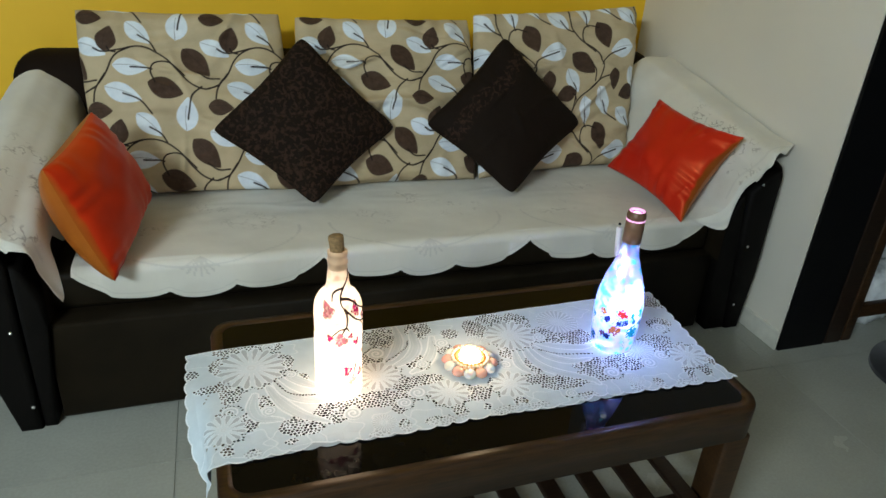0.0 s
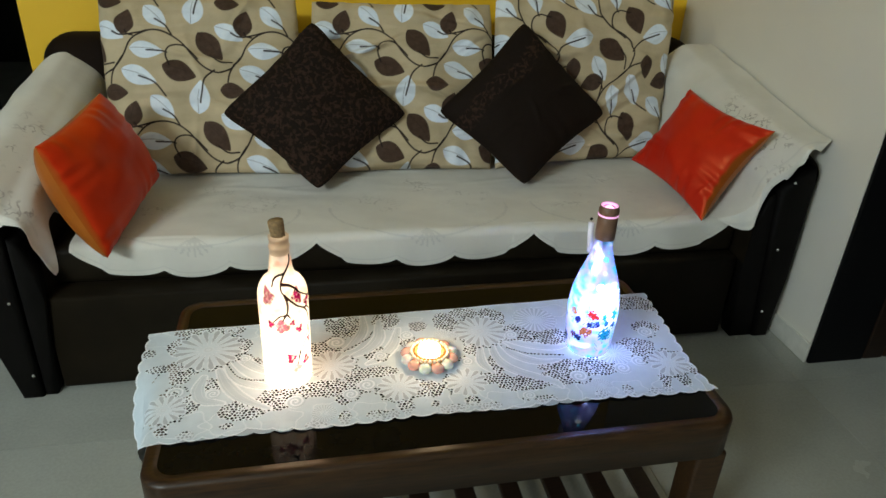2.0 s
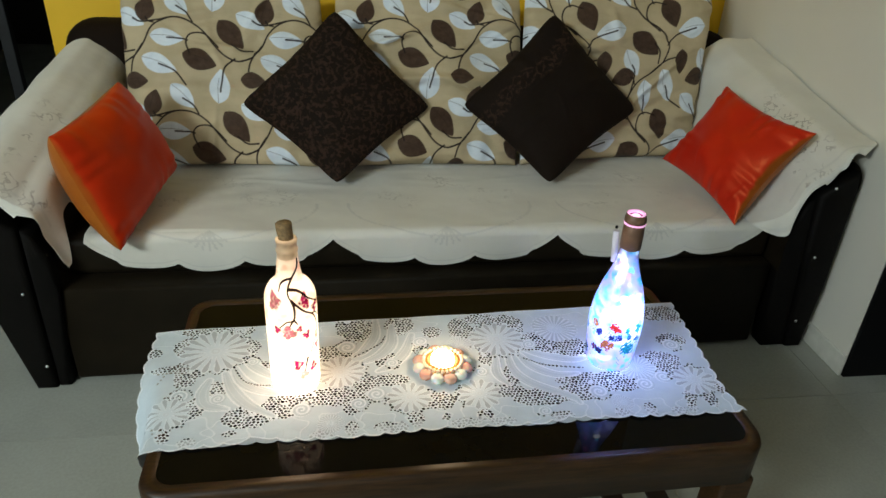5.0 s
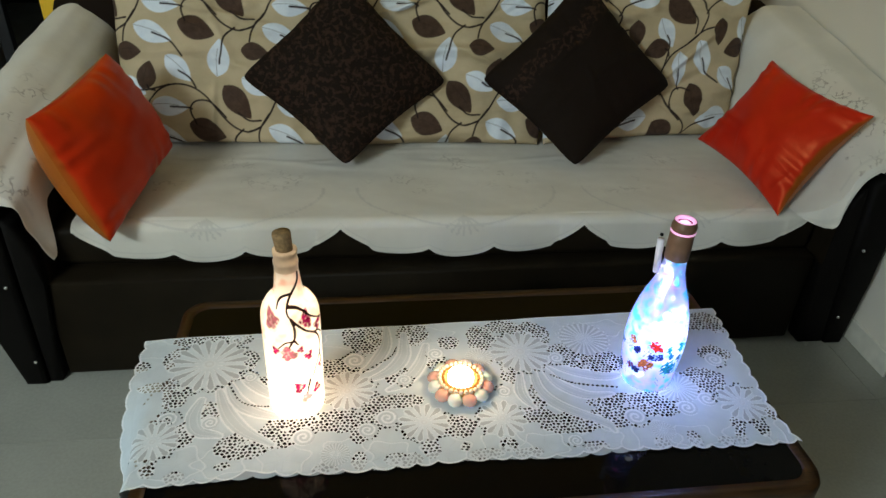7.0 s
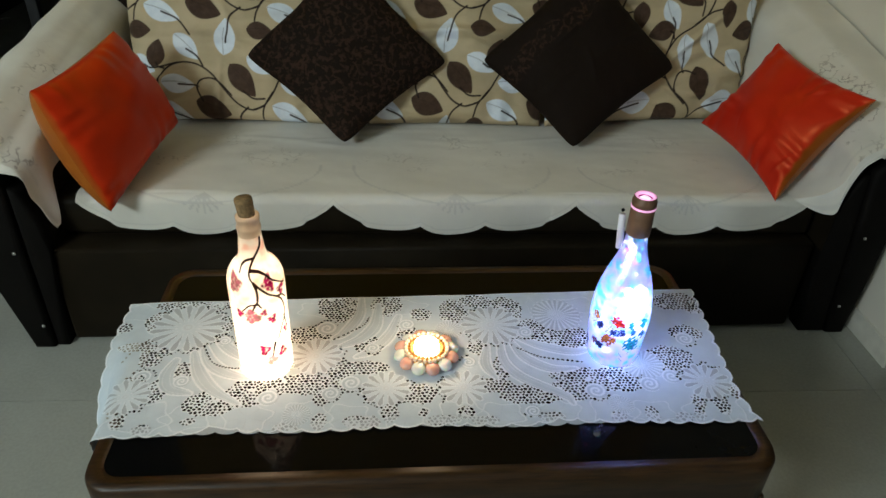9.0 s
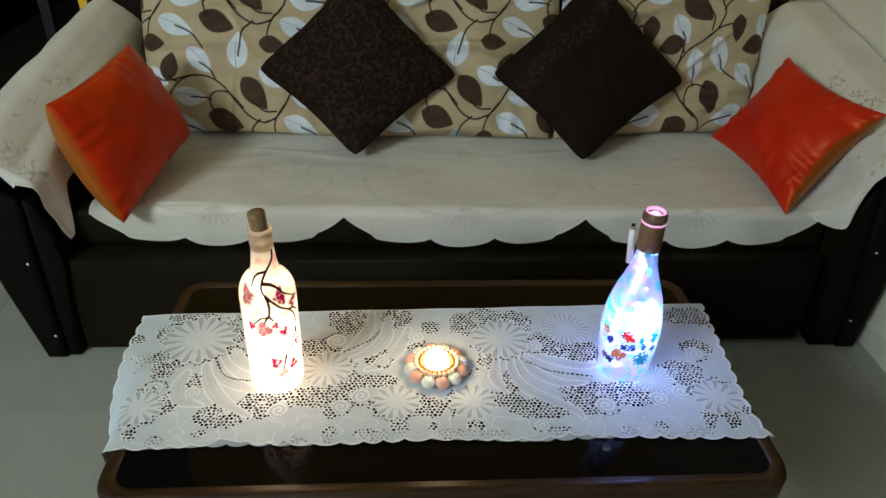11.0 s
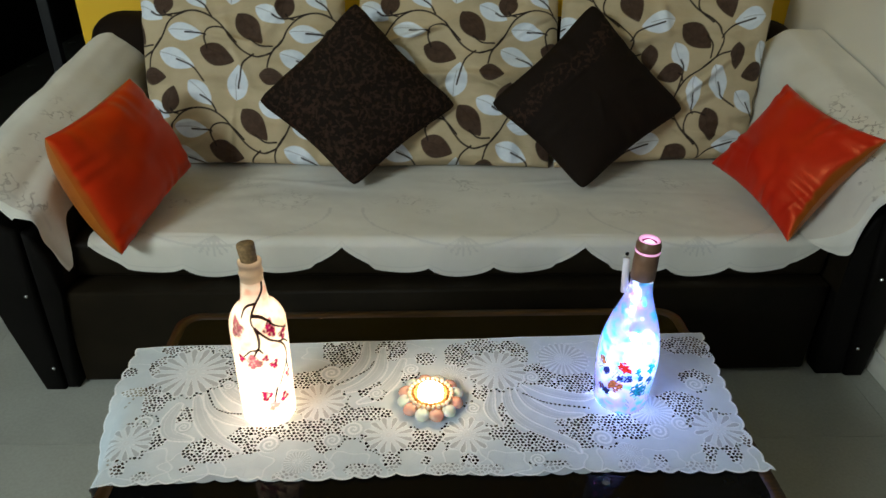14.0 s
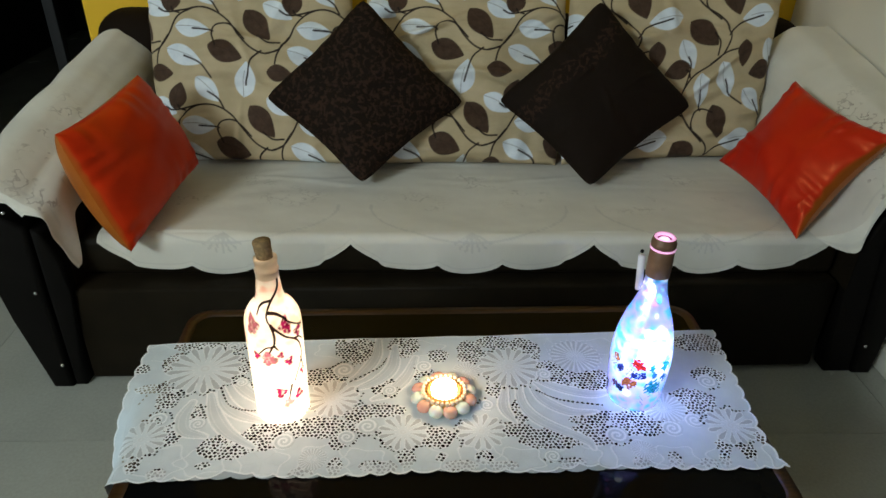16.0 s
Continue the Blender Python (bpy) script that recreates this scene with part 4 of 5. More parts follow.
def lace_runner():
    step = 0.0012
    x = np.arange(-0.655, 0.492, step)
    v = np.linspace(0, 1, 272)
    X, V = np.meshgrid(x, v)
    lobe = lambda t: 0.0075 * np.abs(np.sin(t)) ** 0.7
    yf = front_edge(X) - lobe(X * np.pi / 0.036 + 0.5 * np.sin(X * 40)) + 0.011 * np.exp(-((X + 0.385) / 0.025) ** 2) + 0.008 * np.exp(-((X - 0.152) / 0.03) ** 2)
    yb = 0.226 + (X + 0.60) * 0.036
    Y = yf + (yb - yf) * V
    left = -0.607 - 0.022 * np.clip((0.08 - Y) / 0.175, 0, 1) ** 1.3 - lobe(Y * np.pi / 0.034) * 0.7
    right = 0.460 + 0.020 * np.clip(Y / 0.25, 0, 1) + 0.010 * np.clip((-0.04 - Y) / 0.05, 0, 1) + lobe(Y * np.pi / 0.034)
    inside = (X > left) & (X < right)
    rs = np.random.RandomState(3)
    # net: rounded cells round scattered seeds
    s = 0.0070
    gx = np.arange(-0.67, 0.51, s)
    gy = np.arange(-0.14, 0.28, s * 0.87)
    seeds = np.array([(a + (s / 2 if j % 2 else 0), b) for j, b in enumerate(gy) for a in gx]) + rs.uniform(-0.0020, 0.0020, (len(gx) * len(gy), 2))
    S = seeds.reshape(len(gy), len(gx), 2)
    I = np.clip(((X + 0.67) / s).astype(int), 0, len(gx) - 1)
    J = np.clip(((Y + 0.14) / (s * 0.87)).astype(int), 0, len(gy) - 1)
    f1, f2 = np.full(X.shape, 9.0), np.full(X.shape, 9.0)
    for di in (-1, 0, 1, 2):
        for dj in (-1, 0, 1, 2):
            q = S[np.clip(J + dj, 0, len(gy) - 1), np.clip(I + di, 0, len(gx) - 1)]
            d = np.hypot(X - q[..., 0], Y - q[..., 1])
            f2 = np.minimum(f2, np.maximum(f1, d))
            f1 = np.minimum(f1, d)
    hole = (f2 - f1) > 0.0030
    wob = 0.22 * smooth_noise(X, Y, 150, 21)
    solid, thin, raised = np.ones(X.shape, bool), np.full(X.shape, 0.06), np.zeros(X.shape)
    for cx, cy, rx, ry in NET_A + NET_B + NET_C + NET_D:
        solid &= ((X - cx) / (rx + 0.003)) ** 2 + ((Y - cy) / (ry + 0.003)) ** 2 > 1 + wob
    raised = np.where(~solid, 0.55, raised)
    moat = smooth_noise(X, Y, 60, 5) > 0.05      # where a row of net runs round the figures
    # closed leaves along the edges
    k = 0
    for c in np.arange(-0.60, 0.48, 0.082):
        k += 1
        for cy, rx, ry in ((-0.066, 0.036, 0.024 + 0.005 * (k % 3)), (0.198 + 0.02 * (c + 0.6), 0.034 * (k % 2) + 0.008, 0.022)):
            dx, dy = (X - c - 0.01 * (k % 3)) / rx, (Y - cy) / ry
            e = (dx ** 2 + dy ** 2) * (1 + 0.30 * np.cos(5 * np.arctan2(dy, dx) + 2 * k))
            thin = np.maximum(thin, np.where((e < 0.8) & (np.abs(np.sin(2.5 * np.arctan2(dy, dx) + k)) < 0.10), 0.20, 0))
            raised = np.where((e > 0.90) & (e < 1.06), 0.5, raised)
    for cx, cy, r in FANS:
        d, a = np.hypot(X - cx, Y - cy), np.arctan2(Y - cy, X - cx)
        rib = np.abs(np.mod(a * 24 / (2 * np.pi), 1) - 0.5) * 2
        reach = r * (0.94 + 0.06 * np.cos(np.pi * rib))
        solid |= d < reach
        thin = np.where(d < reach, np.where((rib < 0.42) & (d > 0.35 * r) & (d < 0.92 * r), 0.45, 0.05), thin)
        raised = np.where((d < reach) & ((rib > 0.65) | (d > 0.93 * r)), 0.55, np.where(d < reach, 0, raised))
    for line, wd in SWOOPS:
        d, al = near_line(X, Y, curve_points(line, 6))
        w = wd * (0.35 + 0.65 * np.sin(np.pi * np.clip(al * 0.9 + 0.08, 0, 1)))
        solid |= d < w
        thin = np.maximum(thin, np.where(d < w * 0.75, 0.20, 0))
        raised = np.where(d < w - 0.002, 0, raised)
        raised = np.maximum(raised, np.where(np.abs(d - w) < 0.0016, 0.8, 0))
        raised = np.maximum(raised, np.where((np.abs(d - 0.45 * w) < 0.0008), 0.4, 0))
    for cx, cy, r in SPIRALS:
        d = np.hypot(X - cx, Y - cy)
        raised = np.where(d < r, 0, raised)
        a = np.arctan2(Y - cy, X - cx)
        solid &= ~((d < r + 0.0045) & moat)
        solid |= d < r
        arm = np.abs(np.mod(d / r * 2.2 - a / (2 * np.pi), 1) - 0.5)
        raised = np.maximum(raised, np.where((d < r) & (arm < 0.2), 0.8, 0))
        thin = np.maximum(thin, np.where((d < r) & (arm > 0.36), 0.3, 0))
    for cx, cy, r, n in FLOWERS:
        d = np.hypot(X - cx, Y - cy)
        a = np.arctan2(Y - cy, X - cx)
        p = np.abs(np.mod(a * n / (2 * np.pi), 1) - 0.5) * 2          # 0 in a petal's middle, 1 between petals
        reach = r * (0.91 + 0.09 * np.cos(np.pi * p))
        within = (d < reach) & (d > 0.1 * r)
        solid &= ~((d < reach + 0.0065) & moat)
        solid |= d < reach
        wide = 0.86 * np.clip((d / r - 0.16) / 0.5, 0, 1) ** 0.5 * np.clip((1.0 - d / r) / 0.16, 0, 1) ** 0.6
        petal = within & (p < wide - 0.40) & (d < 0.93 * r) & (d > 0.3 * r)
        thin = np.where(d < reach, 0, thin)
        raised = np.where(d < reach, 0.25 + 0.5 * (np.abs(p - wide + 0.36) < 0.12), raised)
        thin = np.where(petal, 0.66, thin)
        raised = np.where(petal, 0.0, raised)
        raised = np.where(d < 0.16 * r, 0.4, raised)
        thin = np.where((d > 0.06 * r) & (d < 0.11 * r), 0.4, thin)
    pin = np.zeros(X.shape, bool)
    for line in EYELETS:
        d, al = near_line(X, Y, curve_points(line, 6))
        run = sum(math.dist(p, q) for p, q in zip(line, line[1:]))
        pin |= (d < 0.0011) & (np.mod(al * run / 0.0068, 1) < 0.5)
    edge = np.minimum(np.minimum(V * (yb - yf), X - left), np.minimum(right - X, (1 - V) * (yb - yf) + 0.002))
    solid |= edge < 0.0045
    raised = np.where(edge < 0.004, 0.7, raised)
    keep = inside & (solid | ~hole) & ~pin
    # the cloth lies on the table and droops past its end
    edge_x = -0.556
    L = np.clip(edge_x - X, 0, None)
    bend = np.clip((0.12 - Y) / 0.19, 0, 1)
    ang = np.minimum(L / 0.036, 1.0) * (0.06 + 1.53 * bend ** 1.25)
    Xo = np.where(X < edge_x, edge_x - L * np.cos(ang * 0.80), X)
    Z = TZ + 0.0012 + 0.0008 * raised + 0.0008 * (1 + smooth_noise(X, Y, 26, 9)) - np.where(X < edge_x, L * np.sin(ang * 0.80), 0)
    P = np.stack([Xo, Y, Z], -1)
    # rounding of the cut edges
    cell = (keep[:-1, :-1].astype(int) + keep[1:, :-1] + keep[:-1, 1:] + keep[1:, 1:]) >= 3
    cnt = np.zeros(X.shape)
    acc = np.zeros(P.shape)
    for _ in range(2):
        cnt[:], acc[:] = 0, 0
        for sl_a, sl_b, m in (((slice(None), slice(0, -1)), (slice(None), slice(1, None)), None), ((slice(0, -1), slice(None)), (slice(1, None), slice(None)), None)):
            pad = np.zeros((X.shape[0] + 1, X.shape[1] + 1), bool)
            pad[1:-1, 1:-1] = cell
            used = (pad[:-1, 1:] | pad[1:, 1:])[:, :-1] if sl_a[1] == slice(0, -1) else (pad[1:, :-1] | pad[1:, 1:])[:-1]
            acc[sl_a] += P[sl_b] * used[..., None]
            acc[sl_b] += P[sl_a] * used[..., None]
            cnt[sl_a] += used
            cnt[sl_b] += used
        pad = np.zeros((X.shape[0] + 1, X.shape[1] + 1), int)
        pad[1:-1, 1:-1] = cell
        around = pad[:-1, :-1] + pad[1:, :-1] + pad[:-1, 1:] + pad[1:, 1:]
        rim = (around > 0) & (around < 4) & (cnt > 0)
        P[rim] = 0.4 * P[rim] + 0.6 * acc[rim] / cnt[rim][:, None]
    return grid_mesh("lace_runner", P, M_LACE, keep=cell, attrs={"lace": np.stack([thin, raised, 0 * thin], -1)})


runner = thing("lace_runner", pose(0, 0, 0), "white floral lace runner spread on the coffee table", "table runner")
part("lace", lace_runner(), M_LACE, runner)


def under_hem():
    x = np.linspace(-0.56, 0.45, 600)
    t = np.linspace(0, 1, 6)
    X, T_ = np.meshgrid(x, t)
    yf = front_edge(X) + 0.0015 - 0.006 * np.abs(np.sin(X * np.pi / 0.034 + 1.1)) ** 0.7 - 0.002 * np.sin(X * 14)
    return grid_mesh("under_hem", np.stack([X, yf + T_ * 0.02, np.full(X.shape, TZ + 0.0006)], -1), M_LACE, attrs={"lace": np.stack([0.7 + 0 * X, 0 * X, 0 * X], -1)})


part("under_hem", under_hem(), M_LACE, runner, "folded lower layer of the lace")


# ---- bottles ----
def bottle_body(name, profile, material, paint, seg=220, rows=300):
    """A turned body with figures painted on it; paint(a, z) gives the colours and how far they cover, a being the arc from the front."""
    pr = np.array(curve_points(profile, 8))
    ln = np.r_[0, np.cumsum(np.hypot(*np.diff(pr, axis=0).T))]
    q = np.linspace(0, ln[-1], rows)
    r, z = np.interp(q, ln, pr[:, 0]), np.interp(q, ln, pr[:, 1])
    th = np.arange(seg) / seg * 2 * np.pi
    R, TH = np.meshgrid(r, th, indexing="ij")
    Z = np.repeat(z[:, None], seg, 1)
    P = np.stack([R * np.sin(TH), -R * np.cos(TH), Z], -1)
    arc = (np.mod(TH + np.pi, 2 * np.pi) - np.pi) * R
    col, cover = paint(arc, Z)
    return grid_mesh(name, P, material, closed=True, attrs={"paint": col, "paint_cover": cover})


BRANCHES = [[(0.019, 0.264), (0.018, 0.250), (0.012, 0.239), (0.006, 0.230), (0.001, 0.219), (-0.001, 0.211), (0.001, 0.203), (0.005, 0.198)], [(0.006, 0.230), (-0.005, 0.227), (-0.013, 0.220), (-0.016, 0.211)], [(0.001, 0.214), (0.013, 0.212), (0.025, 0.205), (0.036, 0.195), (0.063, 0.178)],
            [(0.005, 0.198), (0.015, 0.187), (0.027, 0.174), (0.042, 0.163), (0.052, 0.148), (0.055, 0.127), (0.049, 0.112), (0.041, 0.098), (0.034, 0.083)], [(0.042, 0.164), (0.052, 0.161), (0.062, 0.150)], [(0.005, 0.198), (0.009, 0.185), (0.009, 0.168), (0.005, 0.160), (-0.005, 0.158), (-0.017, 0.146)],
            [(0.005, 0.160), (0.0, 0.149)], [(0.008, 0.161), (0.013, 0.153)], [(0.028, 0.078), (0.024, 0.064), (0.022, 0.053)], [(0.052, 0.121), (0.055, 0.100)]]
BLOSSOMS = [(-0.025, 0.196, 0.0080, 0.9), (-0.027, 0.188, 0.0060, 0.8), (0.026, 0.195, 0.0064, 1.0), (0.031, 0.185, 0.0048, 1.0), (0.050, 0.174, 0.0060, 1.0), (0.059, 0.179, 0.0033, 0.9), (-0.022, 0.141, 0.0046, 1.0), (-0.001, 0.136, 0.0082, 0.9), (-0.007, 0.141, 0.0048, 0.8), (0.016, 0.142, 0.0038, 1.0),
            (0.028, 0.127, 0.0053, 1.0), (0.052, 0.094, 0.0043, 1.0), (0.010, 0.068, 0.0064, 1.0), (0.020, 0.045, 0.0060, 0.8), (0.040, 0.054, 0.0057, 1.0), (-0.075, 0.150, 0.0090, 0.9), (0.090, 0.080, 0.0090, 0.8), (-0.085, 0.070, 0.0090, 0.8)]


def cherry_branch(A, Z):
    col, cover = np.full(A.shape + (3,), 0.5), np.zeros(A.shape)
    for k, (x, z, r, strong) in enumerate(BLOSSOMS):
        d = np.hypot(A - x, (Z - z) * 0.85)
        a = np.arctan2(Z - z, A - x)
        m = np.clip((1.62 * r * (0.84 + 0.20 * np.cos(3 * a + k) + 0.05 * np.sin(7 * a + 2 * k)) - d) / 0.0030 + 0.5, 0, 1) * strong * np.clip(1.1 + 0.5 * smooth_noise(A, Z, 600, 50 + k), 0.5, 1)
        shade = np.clip(0.45 + 0.5 * smooth_noise(A, Z, 420, k), 0, 1)[..., None]
        col = np.where((m > cover)[..., None], np.array((0.09, 0.0005, 0.018)) * (1 - shade) + np.array((0.30, 0.003, 0.090)) * shade, col)
        cover = np.maximum(cover, m)
    for line in BRANCHES:
        d, al = near_line(A, Z, curve_points(line, 5))
        m = np.clip((0.0020 * (1.15 - 0.5 * al) - d) / 0.0008 + 0.5, 0, 1)
        col = np.where((m > 0.2)[..., None], np.array((0.012, 0.002, 0.0015)), col)
        cover = np.maximum(cover, m)
    return col, cover


def reef_flowers(A, Z):
    col, cover = np.full(A.shape + (3,), 0.5), np.zeros(A.shape)
    rs = np.random.RandomState(12)
    shades = [(0.70, 0.08, 0.06), (0.06, 0.09, 0.30), (0.70, 0.30, 0.14), (0.03, 0.45, 0.52), (0.80, 0.78, 0.75), (0.40, 0.10, 0.22), (0.06, 0.28, 0.46)]
    fixed = [(-0.061, 0.100, 0.008, 2), (-0.064, 0.090, 0.008, 4), (-0.020, 0.105, 0.009, 0), (-0.011, 0.100, 0.006, 0), (-0.048, 0.087, 0.007, 1), (-0.030, 0.087, 0.009, 4), (-0.021, 0.081, 0.007, 1), (-0.032, 0.063, 0.011, 2), (-0.022, 0.066, 0.007, 2), (-0.053, 0.048, 0.007, 5), (-0.042, 0.045, 0.007, 1), (0.011, 0.059, 0.014, 3), (0.004, 0.100, 0.006, 3), (0.029, 0.100, 0.009, 3), (0.010, 0.086, 0.006, 6), (-0.009, 0.084, 0.006, 1), (0.030, 0.076, 0.008, 6)]
    more = [(rs.uniform(-0.15, 0.15), rs.uniform(0.025, 0.085), rs.uniform(0.006, 0.012), rs.randint(0, 7)) for _ in range(34)]
    for k, (x, z, r, c) in enumerate(fixed + [m for m in more if abs(m[0]) > 0.072]):
        d = np.hypot(A - x, Z - z)
        a = np.arctan2(Z - z, A - x)
        m = np.clip((1.25 * r * (0.82 + 0.08 * np.cos((5 + k % 3) * a + k) + 0.34 * smooth_noise(A, Z, 620, k)) - d) / 0.0024 + 0.5, 0, 1)
        base = np.array(shades[c]) ** 1.6 * 0.32
        col = np.where((m > 0.15)[..., None], base * np.clip(0.9 + 0.5 * smooth_noise(A, Z, 900, 70 + k), 0.3, 1.6)[..., None], col)
        cover = np.maximum(cover, m)
    for k in range(26):
        x, z, t = rs.uniform(-0.15, 0.15), rs.uniform(0.02, 0.08), rs.uniform(-0.9, 0.9)
        d, _ = near_line(A, Z, [(x, z), (x + 0.010 * math.sin(t), z + 0.014 * math.cos(t))])
        m = np.clip((0.0009 - d) / 0.0007 + 0.5, 0, 1)
        col = np.where((m > 0.2)[..., None], np.array((0.02, 0.06, 0.12)), col)
        cover = np.maximum(cover, m * 0.9)
    return col, cover


def led_string(parent, coils, radius, z0, z1, kinds, seed):
    rs = np.random.RandomState(seed)
    pts = []
    for i in range(90):
        f = i / 89
        rad = radius(f) * (0.7 + 0.25 * math.sin(i * 1.7))
        pts.append((rad * math.cos(coils * 2 * math.pi * f), rad * math.sin(coils * 2 * math.pi * f), z0 + (z1 - z0) * f))
    wire = part("led_wire", tube(pts, 0.0005, 5), M_WIRE, parent, "thin copper wire with tiny lamps")
    for i in range(3, 88, 5):
        k = kinds[rs.randint(len(kinds))]
        part("led", ball(0.0036, *pts[i], 8, 6), M_LED[k], wire, k + " glowing lamp bead")


BZ = TZ + 0.0034
left = thing("light_bottle", pose(-0.330, 0.055, BZ), "frosted bottle lit warm from inside, painted with pink blossom branches, corked", "bottle lamp", "lit bottles on the table")
part("glass_body", bottle_body("glass_body", [(0.0005, 0.003), (0.030, 0.002), (0.0405, 0.0), (0.0435, 0.006), (0.0438, 0.05), (0.0440, 0.12), (0.0440, 0.175), (0.0415, 0.195), (0.034, 0.210), (0.0245, 0.220), (0.0205, 0.232), (0.0185, 0.250), (0.0170, 0.262)], M_BOTTLE_L, cherry_branch), M_BOTTLE_L, left, "frosted glass with painted pink blossoms")
part("neck", lathe([(0.0172, 0.2615), (0.0172, 0.270), (0.0182, 0.272), (0.0182, 0.276), (0.0168, 0.278), (0.0168, 0.286), (0.0176, 0.288), (0.0176, 0.294), (0.0122, 0.2945)], 40), M_NECK, left, "threaded glass neck")
part("cork", lathe([(0.0, 0.288), (0.0116, 0.288), (0.0122, 0.294), (0.0134, 0.319), (0.0128, 0.3215), (0.0, 0.322)], 32), M_CORK, left, "brown cork stopper").matrix_local = pose(0, 0, 0.288, 0, -5, 0) @ Matrix.Translation((0, 0, -0.288))
led_string(left, 7, lambda f: 0.030, 0.02, 0.19, ("warm",), 1)

right = thing("light_bottle", pose(0.271, 0.077, BZ), "clear bottle lit blue inside, flower-painted, with copper-sleeved neck", "bottle lamp", "lit bottles on the table")
part("glass_body", bottle_body("glass_body", [(0.0005, 0.006), (0.025, 0.004), (0.040, 0.0), (0.0455, 0.008), (0.0485, 0.045), (0.0505, 0.080), (0.0500, 0.105), (0.0460, 0.136), (0.0380, 0.168), (0.0275, 0.198), (0.0205, 0.222), (0.0176, 0.245), (0.0170, 0.262)], M_BOTTLE_R, reef_flowers), M_BOTTLE_R, right, "clear glass with painted flowers round the foot")
part("neck_sleeve", lathe([(0.0174, 0.249), (0.0190, 0.250), (0.0191, 0.276), (0.0184, 0.301), (0.0172, 0.302)], 40), M_SLEEVE, right, "copper-brown foil sleeve")
part("collar", lathe([(0.0172, 0.300), (0.0191, 0.301), (0.0193, 0.309), (0.0180, 0.311), (0.0176, 0.315), (0.0166, 0.317)], 40), M_SLEEVE, right, "rolled rim of the sleeve")
cap = part("cap", lathe([(0.0, 0.3105), (0.0108, 0.3105), (0.0115, 0.3130), (0.0120, 0.3070)], 40), M_CAP_DARK, right, "pink plastic cap")
part("cap_ring", lathe([(0.0114, 0.3120), (0.0122, 0.3165), (0.0154, 0.3175), (0.0164, 0.3155), (0.0166, 0.3070)], 40), M_CAP_GLOW, cap, "pink glowing ring")
part("cap_lens", lathe([(0.0, 0.3150), (0.0060, 0.3142), (0.0095, 0.3112)], 32), M_CAP_LENS, cap, "pale pink glowing lens")
part("cap_band", lathe([(0.0172, 0.2968), (0.0192, 0.2972), (0.0194, 0.3002), (0.0172, 0.3006)], 40), M_CAP_GLOW, cap, "thin pink glowing band")
M_TAG = plain("milky_plastic", (0.80, 0.78, 0.92), 0.3, bump=0)
part("plastic_stem", tube([(-0.0215, 0.010, 0.216), (-0.0235, 0.012, 0.245), (-0.0255, 0.013, 0.276)], 0.0058, 12), M_TAG, right, "clear plastic stem beside the neck")
part("stem_knob", ball(0.0030, -0.0262, 0.013, 0.284, 10, 7), M_BLACK, right, "small black knob")
led_string(right, 6, lambda f: 0.040 - 0.020 * f, 0.06, 0.235, ("cyan", "blue", "white", "pink", "cyan", "white"), 5)

# added: overlapping oversized beads that build up the white glow in the bottle
core = part("glow_cluster", tube([(0.004, -0.006, 0.07), (0.010, -0.008, 0.11), (0.004, -0.004, 0.15), (0.0, 0.0, 0.20), (0.0, 0.0, 0.245)], 0.0008, 6), M_WIRE, right, "added bunch of white lamps that makes the bright core")
rs = np.random.RandomState(8)
for i in range(15):
    p = rs.normal(0, 1, 3) * (0.013, 0.011, 0.020) + (0.010, -0.010, 0.112)
    part("led", ball(0.0080, *p, 12, 8), M_LED["white"], core, "oversized white glowing bead for the core glow")


# ---- tealight holder ----
tea = thing("tealight_holder", pose(-0.059, 0.073, BZ), "round candle holder of white and pink stones and pearl beads, lit", "candle holder")
part("base_disc", lathe([(0.0, 0.0), (0.044, 0.0), (0.046, 0.003), (0.040, 0.008), (0.0, 0.009)], 40), M_GOLD, tea)
petal = bmesh.new()
bmesh.ops.create_uvsphere(petal, u_segments=14, v_segments=9, radius=1.0, matrix=Matrix.Diagonal((0.0125, 0.0130, 0.0075, 1)))
petal_w = finish(petal, "stone", M_PETAL_W)
petal = bmesh.new()
bmesh.ops.create_uvsphere(petal, u_segments=14, v_segments=9, radius=1.0, matrix=Matrix.Diagonal((0.0125, 0.0130, 0.0075, 1)))
petal_p = finish(petal, "stone", M_PETAL_P)
for i in range(12):
    a = 2 * math.pi * i / 12 + 0.2
    ob = part("stone", petal_p if i % 2 else petal_w, M_PETAL_W, tea, "pink stone petal" if i % 2 else "white stone petal")
    ob.matrix_local = pose(0.046 * math.cos(a), 0.046 * math.sin(a), 0.0085, 0, 18, math.degrees(a))
pearl = finish(ball(0.0040, u=12, v=8), "pearl", M_PEARL)
gold = finish(ball(0.0032, u=10, v=7), "gold_bead", M_GOLD)
for i in range(26):
    a = 2 * math.pi * i / 26
    part("pearl", pearl, M_PEARL, tea, "pearl bead").location = (0.0365 * math.cos(a), 0.0365 * math.sin(a), 0.0175)
    part("gold_bead", gold, M_GOLD, tea, "gold bead").location = (0.0285 * math.cos(a + 0.12), 0.0285 * math.sin(a + 0.12), 0.0175)
part("bead_bed", lathe([(0.039, 0.006), (0.038, 0.014), (0.024, 0.015), (0.022, 0.008)], 36), M_GOLD, tea)
part("candle", lathe([(0.0, 0.031), (0.013, 0.030), (0.0210, 0.027), (0.0225, 0.020), (0.0215, 0.010), (0.0, 0.009)], 32), M_FLAME, tea, "glowing white tealight")

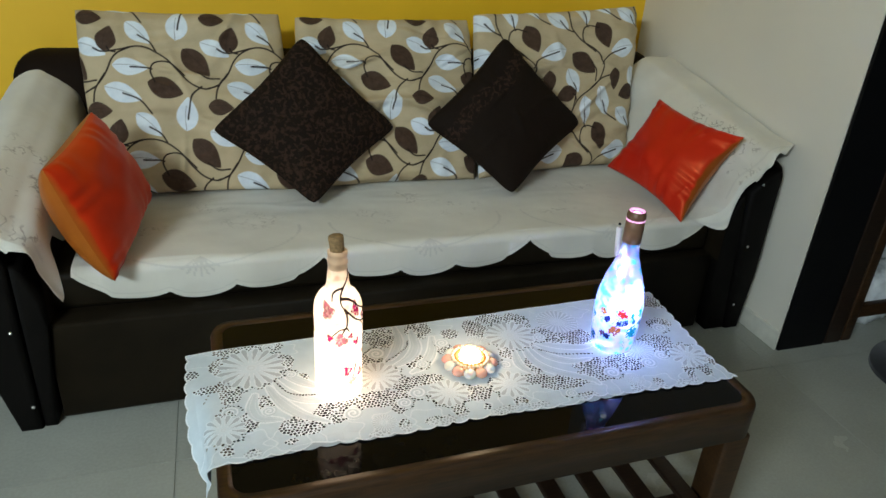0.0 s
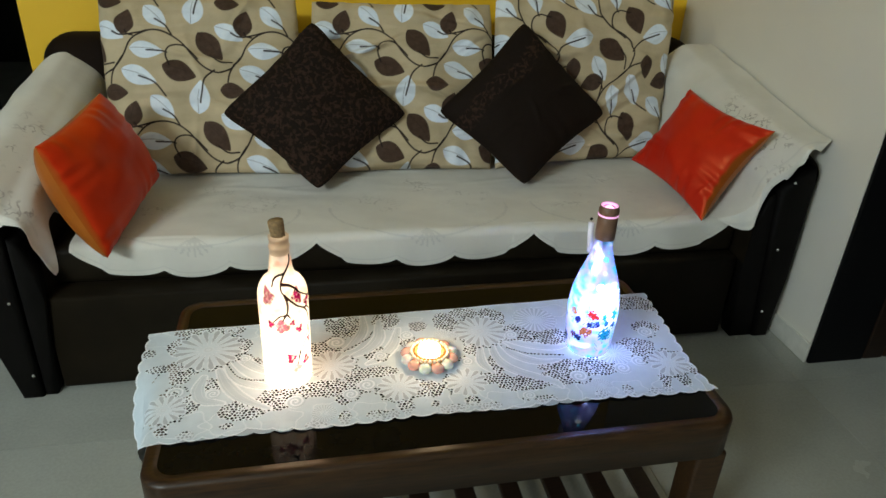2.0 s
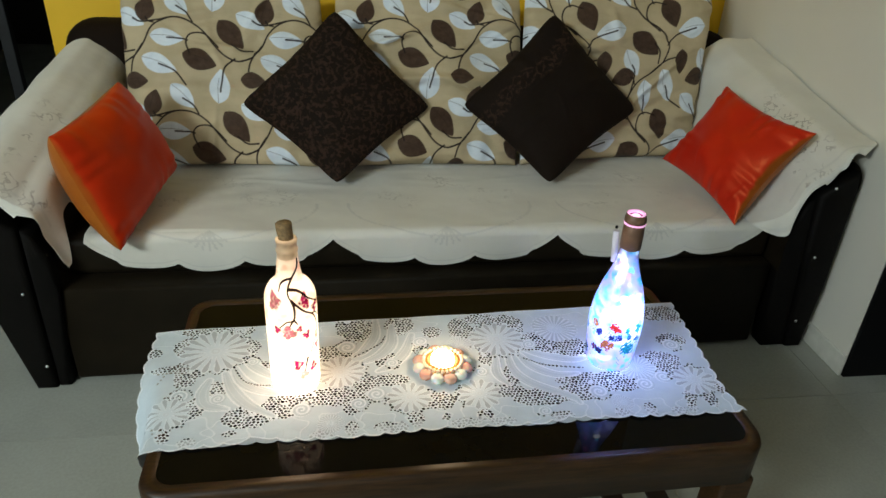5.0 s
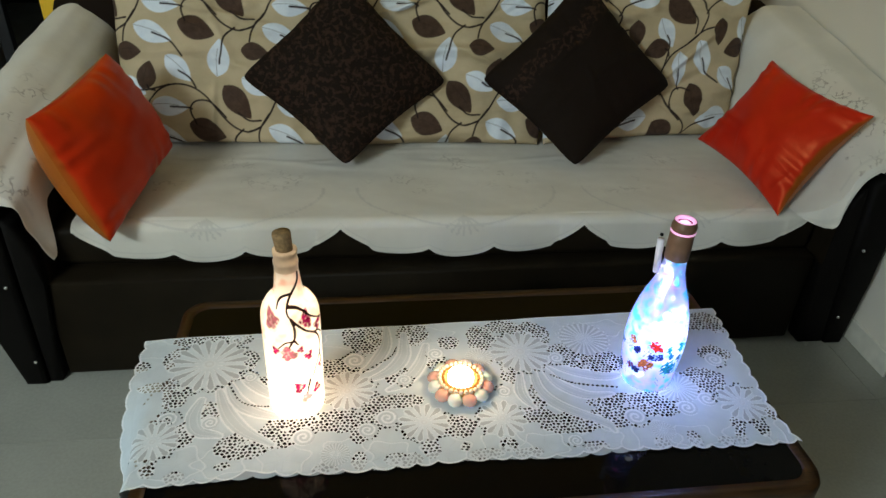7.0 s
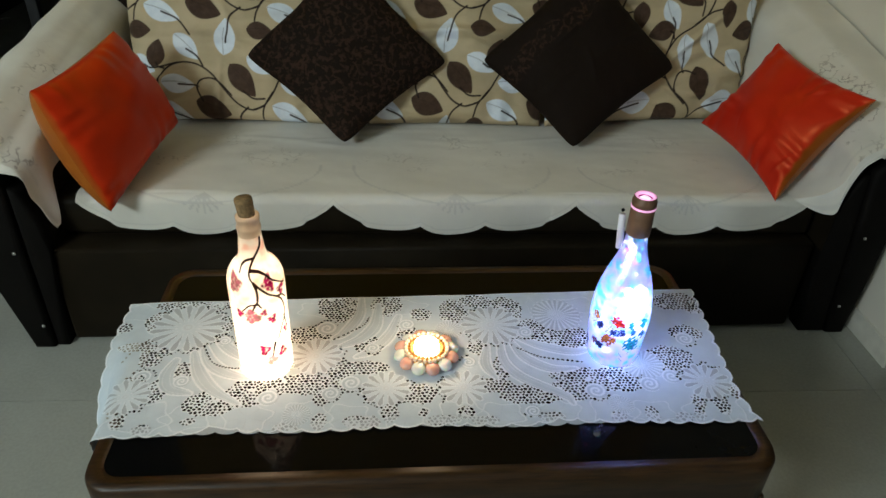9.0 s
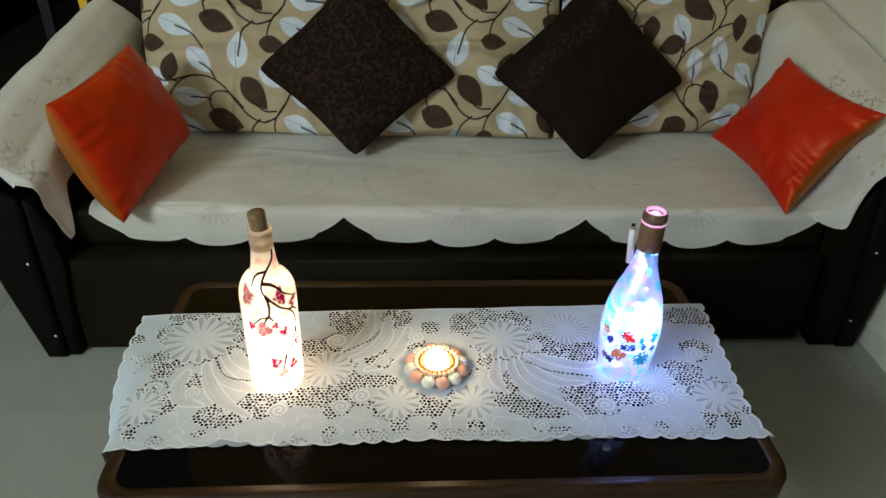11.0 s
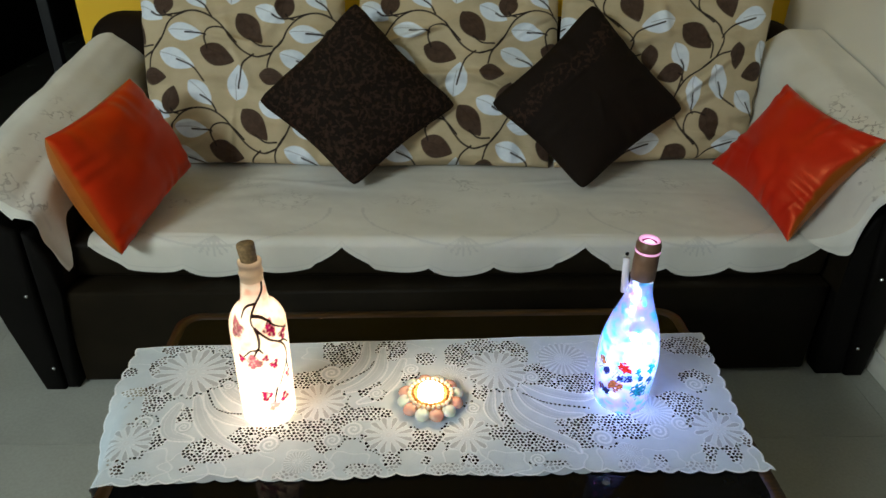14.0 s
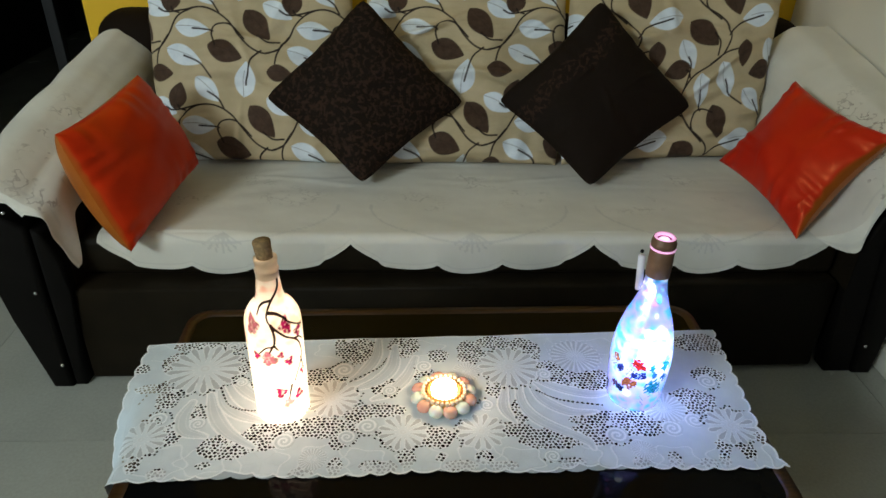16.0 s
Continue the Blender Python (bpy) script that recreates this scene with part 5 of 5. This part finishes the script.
# ---- side room ----
stand = thing("wooden_stand", pose(0, 0, 0), "brown wooden stand with a low cross bar in the side room", "stand")
for x in (1.490, 1.930):
    for y in (0.492, 0.860):
        part("leg", box(x - 0.020, x + 0.020, y - 0.020, y + 0.020, 0, 0.50, 0.004, 2), M_WOOD, stand)
for y in (0.492, 0.860):
    part("cross_bar", box(1.511, 1.909, y - 0.014, y + 0.014, 0.085, 0.130, 0.003, 2), M_WOOD, stand)
part("top", box(1.455, 1.965, 0.47, 0.895, 0.501, 0.525, 0.004, 2), M_WOOD_DARK, stand)


def plastic_bag(m, w, h, label, seed):
    bm = bmesh.new()
    bmesh.ops.create_icosphere(bm, subdivisions=4, radius=1.0)
    for v in bm.verts:
        n = v.co.normalized()
        k = 1 + 0.20 * noise.noise(n * 2.2 + Vector((seed, 0, 0))) + 0.12 * noise.noise(n * 6 + Vector((0, seed, 0)))
        v.co = Vector((n.x * w * k, n.y * w * 0.8 * k, max(n.z * k, -0.75) * h + 0.75 * h))
    ob = tagged(new("plastic_bag", finish(bm, "plastic_bag", M_BAG)), label, "bag", "plastic bags in the side room")
    ob.matrix_world = m
    return ob


plastic_bag(pose(1.690, 0.600, 0.0), 0.105, 0.125, "crumpled white plastic bag on the floor under the stand", 1.0)
plastic_bag(pose(1.870, 0.690, 0.0), 0.085, 0.14, "taller crumpled white plastic bag under the stand", 4.0)
mat_bm = prism([(0.24 * math.cos(2 * math.pi * i / 48), 0.19 * math.sin(2 * math.pi * i / 48)) for i in range(48)], 0.0, 0.014, 0.004)
tagged(new("floor_mat", finish(mat_bm, "floor_mat", M_MAT)), "dark oval floor mat on the tiles", "mat").matrix_world = pose(1.66, 0.24, 0.001)

# ---- floor tiles ----
TILE = 0.60
tile = finish(box(-TILE / 2 + 0.0007, TILE / 2 - 0.0007, -TILE / 2 + 0.0007, TILE / 2 - 0.0007, -0.010, 0.0), "tile", M_TILE, False)
for i in range(-8, 6):
    for j in range(-5, 8):
        ob = part("tile", tile, M_TILE, floor)
        ob.location = (0.22 + TILE * i, 0.10 + TILE * j, 0)
